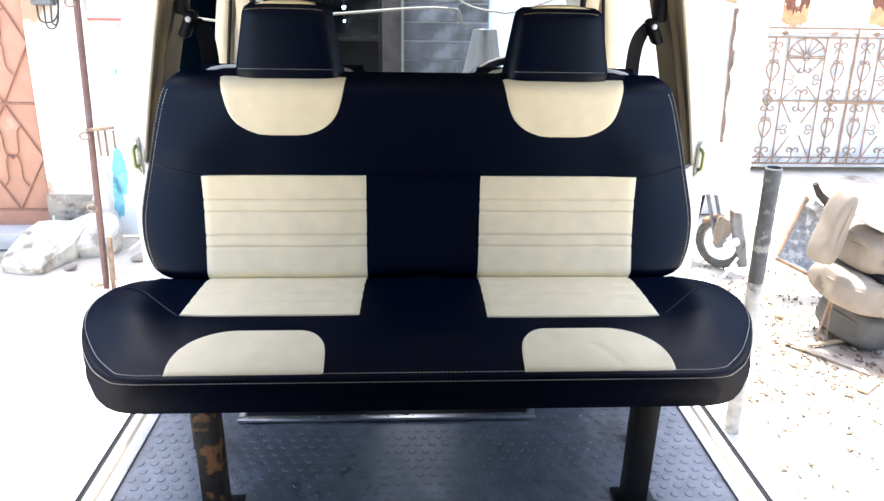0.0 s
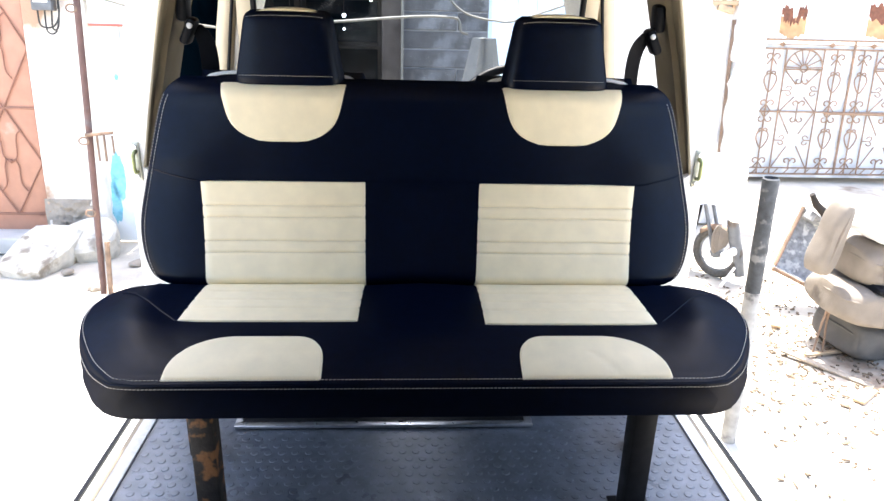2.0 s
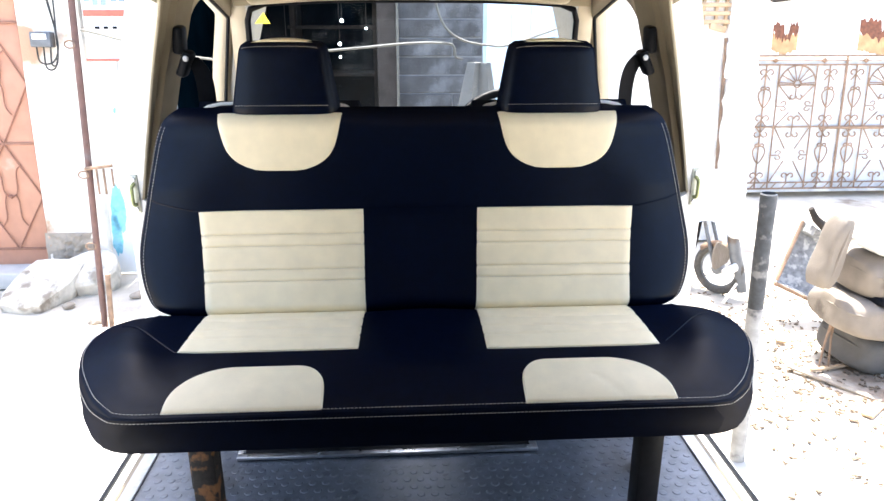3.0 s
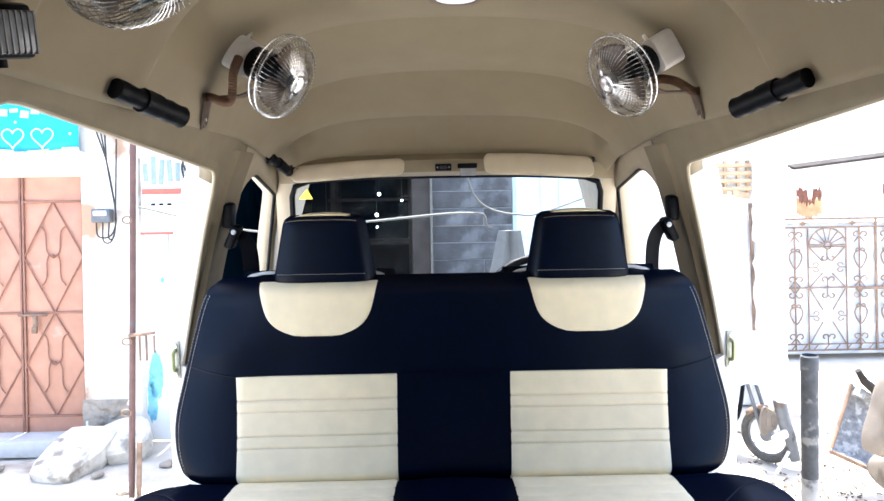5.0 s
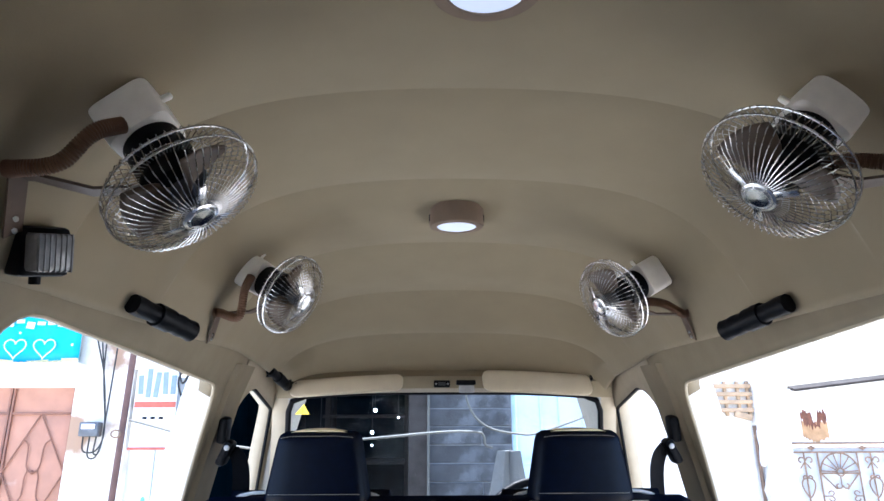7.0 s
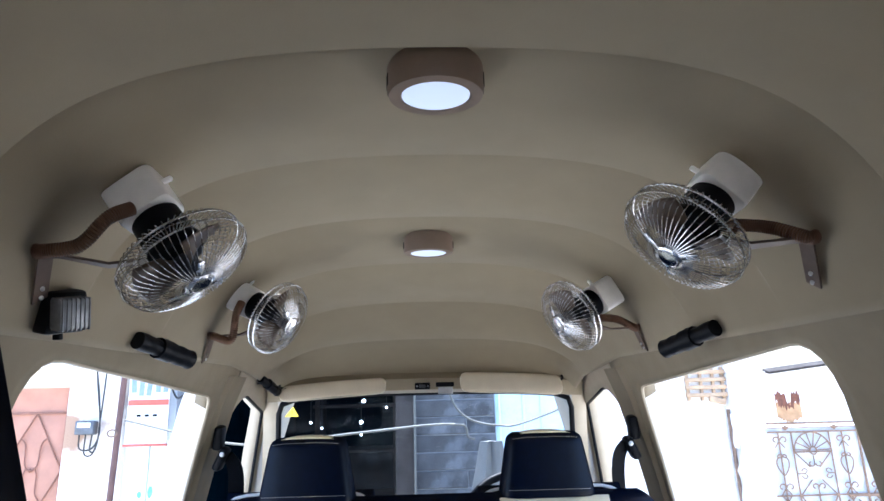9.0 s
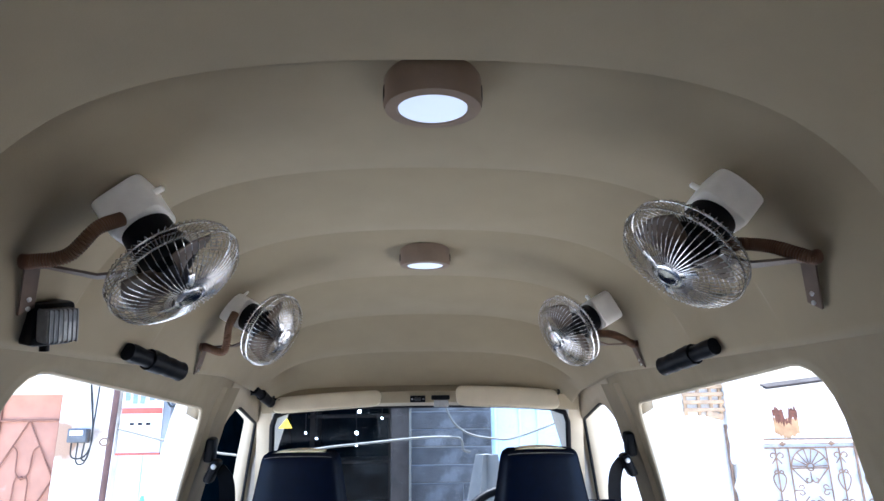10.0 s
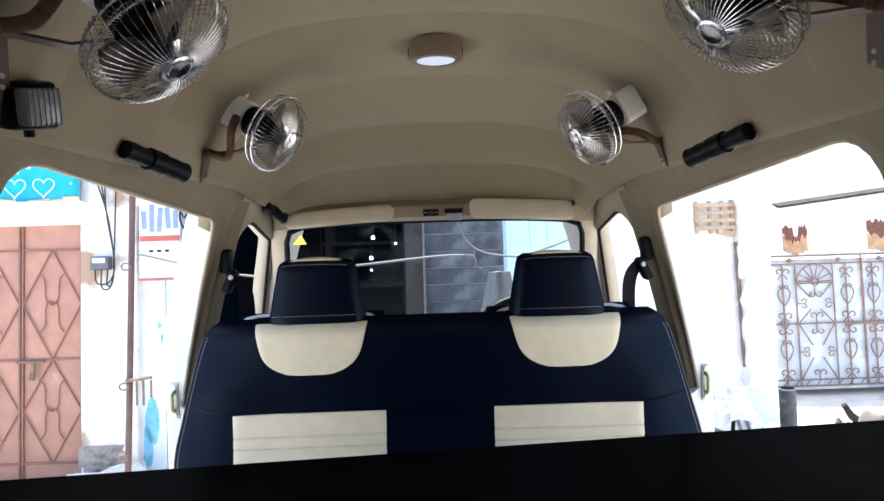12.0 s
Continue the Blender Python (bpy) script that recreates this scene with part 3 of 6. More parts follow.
single("ground", sheet(bmesh.new(), 150, 150, lambda u, v: (spread(u), spread(v) + 3, ground_z(spread(u), spread(v) + 3))), GROUND,
       "pale dusty trodden ground with rubbish", "ground", "structure")
single("pavement", box(bmesh.new(), (-2.35, 1.55, GRADE + 0.014), (2.9, 4.0, 0.05), bevel=0.01), CONCRETE, "pale worn concrete apron beside the van", "pavement", "structure")

facade_left = bmesh.new()
for c, s in (((-5.45, 4.62, 1.2), (3.1, 0.3, 2.7)), ((-2.08, 4.62, 1.2), (0.36, 0.3, 2.7)), ((-3.08, 4.62, 2.13), (1.64, 0.3, 0.85)), ((-1.69, 4.62, 2.13), (0.46, 0.3, 0.85))):
    box(facade_left, c, s, bevel=0.012)
fl = single("wall_1", facade_left, PLASTER, "cream plastered house wall with peeling base", "house wall", "structure")


def bare_stone(u, v):
    """Rough stone standing out where the plaster has fallen, dying into the wall at an uneven edge."""
    x, z = -2.275 + 0.34 * u, -0.10 + 0.29 * v
    edge = min(u, 1 - u, 1.15 - v if v > 0.5 else 1) * 3.2 + 0.5 * noise.noise(Vector((x * 14, 0, z * 14)))
    lump = 0.5 + 0.5 * noise.noise(Vector((x * 26, 2, z * 30))) + 0.3 * noise.noise(Vector((x * 70, 5, z * 70)))
    return (x, 4.476 - max(-0.01, min(1.0, edge)) * (0.010 + 0.026 * lump), z)


part("exposed_stonework", sheet(bmesh.new(), 56, 48, bare_stone), STONE, fl, "bare grey stonework where plaster fell off")
part("lintel_ledge", boxed((-3.08, 4.43, 1.72), (1.75, 0.14, 0.035), (0, 0, 0), 0.008), WHITEWASH, fl, "white ledge over the gate")
part("yard_step", boxed((-3.05, 4.50, GRADE + 0.03), (1.7, 0.42, 0.10), (0, 0, 0), 0.015), CONCRETE, fl, "worn grey threshold under the gate")


# ---- bench seats ----
def rounded_ring(w, d, n=36, e=4.5):
    """A superellipse outline with half sizes w and d."""
    out = []
    for k in range(n):
        t = k * math.tau / n
        c, s = math.cos(t), math.sin(t)
        out.append((w * math.copysign(abs(c) ** (2 / e), c), d * math.copysign(abs(s) ** (2 / e), s)))
    return out


BACK_W = [(0.80, 0.515), (0.84, 0.548), (0.871, 0.575), (0.905, 0.597), (0.96, 0.611), (1.0, 0.610), (1.077, 0.596), (1.162, 0.578), (1.233, 0.562), (1.262, 0.548), (1.278, 0.532)]
BACK_Y = [(0.80, 1.505), (0.862, 1.521), (0.96, 1.573), (1.063, 1.612), (1.17, 1.632), (1.268, 1.652), (1.30, 1.662)]
FRONT = 1.172
SEAT_W = [(FRONT, 0.488), (1.174, 0.508), (1.178, 0.527), (1.188, 0.545), (1.203, 0.562), (1.23, 0.582), (1.27, 0.608), (1.31, 0.630), (1.36, 0.647), (1.42, 0.656), (1.48, 0.648), (1.54, 0.615), (1.60, 0.58)]
SEAT_LOW = [(FRONT, 0.510), (1.176, 0.531), (1.182, 0.550), (1.20, 0.570), (1.224, 0.586), (1.253, 0.602), (1.31, 0.622), (1.36, 0.634), (1.46, 0.635), (1.54, 0.60), (1.60, 0.57)]
SEAT_Z = [(FRONT, 0.838), (1.185, 0.847), (1.216, 0.857), (1.265, 0.866), (1.325, 0.874), (1.42, 0.875), (1.50, 0.872), (1.53, 0.866), (1.56, 0.848), (1.60, 0.835)]
SEAT_EDGE = [(FRONT, 0.8365), (1.215, 0.838), (1.27, 0.842), (1.36, 0.850), (1.60, 0.840)]
SEAT_BOTTOM = 0.771


def smooth_rows(rows, times=25):
    ts = np.linspace(rows[0][0], rows[-1][0], 60)
    v = np.interp(ts, [r[0] for r in rows], [r[1] for r in rows])
    for _ in range(times):
        v[1:-1] = (v[:-2] + 2 * v[1:-1] + v[2:]) / 4
    return lambda t: float(np.interp(t, ts, v))


back_w, back_y = smooth_rows(BACK_W, 12), smooth_rows(BACK_Y)
seat_z, seat_edge = smooth_rows(SEAT_Z, 6), smooth_rows(SEAT_EDGE, 6)


def eased(rows):
    ts = np.linspace(rows[0][0], rows[-1][0], 300)
    v = np.interp(ts, [r[0] for r in rows], [r[1] for r in rows])
    keep = v.copy()
    for _ in range(250):
        v[1:-1] = (v[:-2] + 2 * v[1:-1] + v[2:]) / 4
    mix = np.clip((ts - rows[0][0] - 0.006) / 0.03, 0, 1)
    v = keep * (1 - mix) + v * mix
    return lambda t: float(np.interp(t, ts, v))


seat_w, seat_low = eased(SEAT_W), eased(SEAT_LOW)


BACK_TOP = 1.278


def back_depth(z):
    d = 0.065
    if z > BACK_TOP - 0.035:
        q = min(1.0, (z - (BACK_TOP - 0.035)) / 0.035)
        d *= max(0.05, math.sqrt(max(0.0, 1 - q * q)))
    return d


def back_front(x, z):
    """The backrest's front face."""
    w, d = back_w(z), back_depth(z)
    f = min(1.0, abs(x) / w)
    y = back_y(z) + 0.065 - d * (1 - f ** 7) ** (1 / 7)
    y += min(0.05, 0.012 * max(0.0, (0.887 - z) / 0.02) ** 2)
    y += 0.011 * math.exp(-(abs(x) / 0.095) ** 4) * min(1.0, max(0.0, (1.085 - z) / 0.03))
    return y - 0.030 * max(0.0, (f - 0.62) / 0.38) ** 1.5 * (1 if z < 1.12 else max(0.0, 1 - (z - 1.12) / 0.1)) * (1 - f ** 12)


def seat_top(x, y):
    """The cushion's top face, from its piped edge up."""
    f = min(1.0, abs(x) / seat_w(y))
    lo = seat_edge(y)
    z = lo + (seat_z(y) - lo) * (1 - f ** 7) ** (1 / 7)
    out = max(0.0, 1 - max(0.0, y - 1.40) / 0.16)
    z += 0.020 * math.exp(-((f - 0.86) / 0.10) ** 2) * min(1.0, max(0.0, (y - 1.19) / 0.12)) * out * (1 - f ** 20)
    z += 0.006 * math.exp(-((abs(x)) / 0.09) ** 2) * (1 if y > 1.27 else max(0.0, (y - 1.19) / 0.08))
    # gathers at the front corners
    for q, at, size in ((0.80, 1.245, 0.0026), (0.86, 1.232, 0.0022), (0.74, 1.262, 0.0016)):
        z -= size * math.exp(-((f - q - 0.5 * (y - at)) / 0.012) ** 2) * math.exp(-((y - at) / 0.028) ** 2)
    return z


def seat_rim(inset, drop):
    """The cushion's edge from one rear corner round the front to the other, moved in and down."""
    side = [(seat_w(y), y) for y in [1.50 - (1.50 - 1.238) * k / 30 for k in range(31)] + [FRONT + 0.066 * (1 - k / 20) ** 2.2 for k in range(1, 21)]]
    pts = [Vector((-x, y)) for x, y in side] + [Vector((x, FRONT)) for x in np.linspace(-0.47, 0.47, 40)] + [Vector((x, y)) for x, y in side[::-1]]
    out = []
    for k, p in enumerate(pts):
        d = (pts[min(k + 1, len(pts) - 1)] - pts[max(k - 1, 0)]).normalized()
        q = p + Vector((-d.y, d.x)) * inset
        y = max(FRONT, q.y)
        out.append(Vector((q.x, q.y, (seat_top(q.x, y) if inset > 0.001 else seat_edge(max(FRONT, p.y))) + drop)))
    return out


def patch(bm, nu, nv, place, lift):
    """An upholstered panel: place(u, v, lift) on a surface, its rim tucked in."""
    def f(u, v):
        rim = min(u, 1 - u, v, 1 - v)
        return place(u, v, lift if rim > 1e-6 else -0.004)
    return sheet(bm, nu, nv, f)


def bench(base, legs=True, label="", group="", nudge=(0, 0, 0)):
    """A two-person bench in navy and cream leatherette. Its shape is told about x = 0 and then set at base."""
    b = thing("bench_seat", base, label, "bench seat", group)
    bm = bmesh.new()
    rings = []
    for k in range(72):
        z = BACK_TOP - (BACK_TOP - 0.80) * (1 - k / 71) ** 1.15
        w = back_w(z) * (1 if z < BACK_TOP - 0.03 else 1 - 0.02 * ((z - BACK_TOP + 0.03) / 0.03) ** 2)
        xs = [w * math.sin((i / 48 - 0.5) * math.pi) for i in range(49)]
        front = [(x, back_front(x * 0.9999, z), z) for x in xs]
        rear = [(x, back_y(z) + 0.065 + 0.055 * (1 - min(1, abs(x) / w) ** 6) ** (1 / 6) * back_depth(z) / 0.065, z) for x in xs[::-1]]
        rings.append(front + rear[1:-1])
    loft(bm, rings)
    back = part("backrest", bm, NAVY, b, "navy black leatherette backrest", world=False)
    bm = bmesh.new()
    rings = []
    for k in range(60):
        y = FRONT + (1.60 - FRONT) * (k / 59) ** 2.2
        w, lw, edge = seat_w(y), seat_low(y), seat_edge(y)
        xs = [w * math.sin((i / 60 - 0.5) * math.pi) for i in range(61)]
        top = [(x, y, seat_top(x * 0.9999, y)) for x in xs]
        fall = [(lerp([(0, w), (0.1, w + 0.004), (0.5, max(w, lw) + 0.006), (0.9, lw), (1, lw - 0.012)], q), y, edge + (SEAT_BOTTOM - edge) * q) for q in (0.1, 0.3, 0.5, 0.7, 0.9, 1.0)]
        rings.append(top + fall + [(-x, yy_, z) for x, yy_, z in fall[::-1]])
    loft(bm, rings)
    seat = part("seat", bm, NAVY, b, "navy black leatherette seat cushion", world=False)

    grooves = (0.36, 0.46, 0.67, 0.776)
    for x0, x1 in ((-0.478, -0.117), (0.121, 0.476)):
        def insert(u, v, lift):
            z = 0.850 + (1.073 - 0.850) * v
            taper = 0.018 * (1 - v)
            lo, hi = (x0 + taper, x1 + 0.002 * (1 - v)) if x0 < 0 else (x0 - 0.008 * (1 - v), x1 - taper)
            x = lo + (hi - lo) * u
            dip = sum(0.0034 * math.exp(-((v - g) / 0.012) ** 2) for g in grooves) * min(1.0, min(u, 1 - u) / 0.06) if lift > 0 else 0
            puff = 0.004 * math.sin(math.pi * u) ** 0.5 if lift > 0 else 0
            return (x, back_front(x, z) - lift - puff + dip, z)
        ins = part("backrest_panel", patch(bmesh.new(), 30, 150, insert, 0.003), CREAM, back, "cream quilted leatherette panel", world=False)
        th = bmesh.new()
        for g in grooves:
            stitches(th, [Vector(insert(u, g, 0.003)) - Vector((0, 0.0005, 0)) for u in np.linspace(0.02, 0.98, 20)], 0.0035, 0.003, 0.00045)
        tagged(part("stitching", th, THREAD, ins, "pale seam thread", world=False), kind="stuff")
        # cushion panel, running back to the fold
        xa, xb = (-0.466, -0.119) if x0 < 0 else (0.110, 0.455)
        ya, yb = (-0.459, -0.114) if x0 < 0 else (0.112, 0.457)

        def squab(u, v, lift):
            y = (1.332 if x0 < 0 else 1.320) + (1.555 - 1.326) * v
            lo, hi = xa + (ya - xa) * v, xb + (yb - xb) * v
            x = lo + (hi - lo) * u
            dip = sum(0.003 * math.exp(-((v - g) / 0.016) ** 2) for g in (0.26, 0.43, 0.62)) * min(1.0, min(u, 1 - u) / 0.06) if lift > 0 else 0
            return (x, y, seat_top(x, y) + lift - dip)
        part("seat_panel", patch(bmesh.new(), 30, 90, squab, 0.003), CREAM, seat, "cream leatherette seat panel", world=False)

        # rounded patch on the cushion's front
        c0, c1 = (-0.448, -0.174) if x0 < 0 else (0.163, 0.436)

        def nose(u, v, lift):
            v = math.sin(v * math.pi / 2)
            y = FRONT + 0.003 + (1.278 - FRONT) * v
            big, small = 0.110 * (1 - math.sqrt(max(0.0, 1 - v ** 2.3))), 0.055 * (1 - math.sqrt(max(0.0, 1 - v ** 4)))
            lo = c0 + (big if x0 < 0 else small)
            hi = c1 - (small if x0 < 0 else big)
            x = lo + (hi - lo) * u
            crease = 0.0
            if x0 > 0 and lift > 0:
                crease = 0.0012 * math.exp(-((u - 0.42 - 0.25 * (1 - v)) / 0.03) ** 2) * (v < 0.6)
            return (x, y, seat_top(x, y) + lift - crease)
        part("seat_front_patch", patch(bmesh.new(), 40, 36, nose, 0.003), CREAM, seat, "cream leatherette patch on the seat front", world=False)

        # bowl-shaped patch at the backrest's top
        mid = -0.297 if x0 < 0 else 0.306

        def bowl(u, v, lift):
            z = 1.151 + (1.275 - 1.151) * v
            half = 0.1405 * (0.80 + 0.20 * v) * math.sqrt(max(0.0, 1 - (1 - v) ** 5.5))
            x = mid + half * (2 * u - 1)
            return (x, back_front(x, z) - lift, z)
        part("backrest_top_patch", patch(bmesh.new(), 24, 20, bowl, 0.003), CREAM, back, "cream leatherette patch under the headrest", world=False)

    # contrast stitching along the edges, and the piping between
    th = bmesh.new()
    for sd in (-1, 1):
        for f in (0.972, 0.990):
            line = [(sd * back_w(z) * f, back_front(sd * back_w(z) * f, z) - 0.0008, z) for z in np.linspace(0.875, 1.25, 40)]
            stitches(th, line, 0.0045, 0.0025, 0.0006)
    tagged(part("stitching", th, THREAD, back, "pale contrast thread along the sides", world=False), kind="stuff")
    th = bmesh.new()
    stitches(th, seat_rim(0.0065, 0.0006), 0.0045, 0.0022, 0.0006)
    stitches(th, seat_rim(-0.0045, -0.0055), 0.0045, 0.0022, 0.0006)
    tagged(part("stitching", th, THREAD, seat, "pale contrast thread along the edge", world=False), kind="stuff")
    part("piping", tube(bmesh.new(), seat_rim(-0.0005, -0.0015), 0.0022, 6), NAVY, seat, "navy piping round the cushion", world=False)
    seam = bmesh.new()
    for s in (-1, 1):
        line = [(s * (0.478 + 0.100 * t), back_front(s * (0.478 + 0.100 * t), 1.073 + 0.022 * t) - 0.0005, 1.073 + 0.022 * t) for t in np.linspace(0, 1, 10)]
        tube(seam, line, 0.0018, 5)
    tube(seam, [(x, back_front(x, 1.074) - 0.0005, 1.074) for x in np.linspace(-0.478, 0.476, 30)], 0.0016, 5)
    part("seam", seam, NAVY, back, "raised upholstery seam", world=False)
    for s in (-1, 1):
        line = [(s * (0.462 + 0.140 * t), 1.330 + 0.125 * t, seat_top(0.462 + 0.140 * t, 1.330 + 0.125 * t) + 0.0004) for t in np.linspace(0, 1, 14)]
        part("seam", tube(bmesh.new(), line, 0.0018, 5), NAVY, seat, "raised upholstery seam", world=False)

    # headrests
    for cx in (-0.288, 0.296):
        hr = part("headrest", headrest_mesh(cx), NAVY, b, "navy black leatherette headrest", world=False)
        hr.location = nudge
        top = bmesh.new()

        def cap(u, v, cx=cx):
            x = cx + (2 * u - 1) * 0.074
            y = 1.700 + 0.072 * v
            return (x, y, 1.4165 + 0.006 * math.sin(math.pi * u) * (0.4 + 0.6 * math.sin(math.pi * v)) - 0.006 * (2 * u - 1) ** 4)
        sheet(top, 14, 8, cap)
        o = part("top_panel", top, CREAM, hr, "cream leatherette top strip", world=False)
        thicken(o, 0.004, 0.0)
        th = bmesh.new()
        stitches(th, [(cx + k * 0.082, 1.6865, 1.4085 - 0.004 * k ** 4) for k in np.linspace(-1, 1, 24)], 0.004, 0.0022, 0.0005)
        stitches(th, [(cx + k * 0.100, 1.664, 1.288) for k in np.linspace(-1, 1, 24)], 0.004, 0.0022, 0.0005)
        tagged(part("stitching", th, THREAD, hr, "pale contrast thread", world=False), kind="stuff")
        for dx in (-0.05, 0.05) if legs else ():
            part("headrest_post", tube(bmesh.new(), [(cx + dx, 1.712, 1.22), (cx + dx, 1.712, 1.30)], 0.006, 10), CHROME, hr, "chrome post", world=False)
    if legs:
        for cx, mat, word in ((-0.420, LEGRUST, "rusty steel leg"), (0.438, LEGBLACK, "black painted steel leg")):
            bm = box(bmesh.new(), (cx, 1.30, (FLOOR + 0.77) / 2 + 0.002), (0.046, 0.046, 0.77 - FLOOR), bevel=0.004)
            leg = part("leg", bm, mat, b, word, world=False)
            part("foot_plate", boxed((cx + 0.005, 1.30, FLOOR + 0.006), (0.085, 0.08, 0.006), (0, 0, 0), 0.002), mat, leg, world=False)
            for dx in (-0.032, 0.040):
                part("bolt", lathe(bmesh.new(), [(0.0, 0), (0.009, 0), (0.009, 0.006), (0.005, 0.007), (0.005, 0.014), (0, 0.014)], 8, Matrix.Translation((cx + dx, 1.275, FLOOR + 0.009))), LEGBLACK, leg, world=False)
            leg2 = box(bmesh.new(), (cx * 1.195, 1.52, (FLOOR + 0.77) / 2 + 0.002), (0.046, 0.046, 0.77 - FLOOR), bevel=0.004)
            part("leg", leg2, mat, b, word, world=False)
        part("seat_pan", boxed((0, 1.38, 0.764), (0.96, 0.34, 0.014), (0, 0, 0), 0.004), LEGBLACK, b, "black steel seat pan", world=False)
    return b


def headrest_mesh(cx):
    bm, rings = bmesh.new(), []
    for k in range(22):
        t = k / 21
        z = 1.262 + (1.418 - 1.262) * t
        edge = min(1.0, t / 0.10, (1 - t) / 0.14)
        r = math.sqrt(max(0.0, 1 - (1 - edge) ** 2))
        w = (0.117 - 0.027 * t) * (0.86 + 0.14 * r)
        yf, yb = 1.664 + 0.024 * t, 1.790 - 0.012 * t
        c, d = (yf + yb) / 2, (yb - yf) / 2 * (0.70 + 0.30 * r)
        rings.append([(cx + x, c + y, z) for x, y in rounded_ring(w, d, 40, 5.5)])
    return loft(bm, rings)


SEAT_X = -0.009
bench_front = bench((SEAT_X, 0, 0), True, "navy and cream leatherette bench seat facing the rear", "bench seats")
# rear bench, facing the front one, its backrest just under the camera's way
bench_rear = bench(Matrix.Translation((SEAT_X + 0.153, 1.757, 0.1940)) @ pose(0, 0, 0, 0, -1.8, 0) @ pose(0, 0, 0, 0, 0, 180), False, "navy and cream leatherette rear bench seat facing forwards", "bench seats", (0.056, -0.13, -0.036))
riser = boxed((0.0, 0.42, (FLOOR + 0.93) / 2), (1.0, 0.36, 0.93 - FLOOR), (0, 0, 0), 0.01)
single("seat_box", riser, LEGBLACK, "black steel box under the rear bench", "seat box")


# ---- cab seats and wheel ----
def cab_seat(x):
    s = thing("cab_seat", (x, 2.1, FLOOR), "navy leatherette cab seat with pale piping and cream side", "car seat", "cab seats")
    bm = bmesh.new()
    rings = []
    for k in range(16):
        t = k / 15
        z = 0.78 + 0.50 * t
        r = math.sqrt(max(0.02, 1 - max(0.0, (t - 0.86) / 0.14) ** 2))
        rings.append([(x + a * (0.95 + 0.05 * r), 1.885 - 0.06 * t + b * r, z) for a, b in rounded_ring(0.225 - 0.03 * t, 0.055, 28, 4)])
    back = part("backrest", loft(bm, rings), NAVY, s)
    part("piping", tube(bmesh.new(), curve_through([(x - 0.20, 1.80, 0.9), (x - 0.197, 1.79, 1.1), (x - 0.175, 1.782, 1.262), (x, 1.78, 1.277), (x + 0.175, 1.782, 1.262), (x + 0.197, 1.79, 1.1), (x + 0.20, 1.80, 0.9)], 6), 0.004, 6), OFFWHITE, back, "pale piping")
    part("cushion", box(bmesh.new(), (x, 2.12, 0.74), (0.44, 0.44, 0.14), bevel=0.05), NAVY, s)
    part("base", boxed((x, 2.12, (FLOOR + 0.68) / 2), (0.36, 0.36, 0.68 - FLOOR), (0, 0, 0), 0.02), BLACK, s)
    return s


cab_seat(-0.33)
cab_seat(0.31)
wheel = thing("steering_wheel", (0.30, 2.3, 1.05), "black steering wheel behind the bench", "steering wheel")
mw = pose(0.30, 2.26, 1.10, 52, 0, 0)
part("rim", tube(bmesh.new(), [mw @ Vector((0.185 * math.cos(a), 0.185 * math.sin(a), 0)) for a in np.linspace(0, math.tau, 40, endpoint=False)], 0.014, 10, True), BLACK, wheel)
for a in (0, 120, 240):
    e = Vector((0.18 * math.cos(radians(a + 90)), 0.18 * math.sin(radians(a + 90)), 0))
    part("spoke", tube(bmesh.new(), [mw @ Vector((0, 0, -0.02)), mw @ e], 0.011, 8), BLACK, wheel)
part("boss", lathe(bmesh.new(), [(0, -0.05), (0.05, -0.05), (0.055, -0.01), (0.04, 0.0), (0, 0.004)], 24, mw), BLACK, wheel)
part("column", tube(bmesh.new(), [mw @ Vector((0, 0, -0.04)), (0.30, 2.5, 0.95)], 0.025, 10), BLACK, wheel)


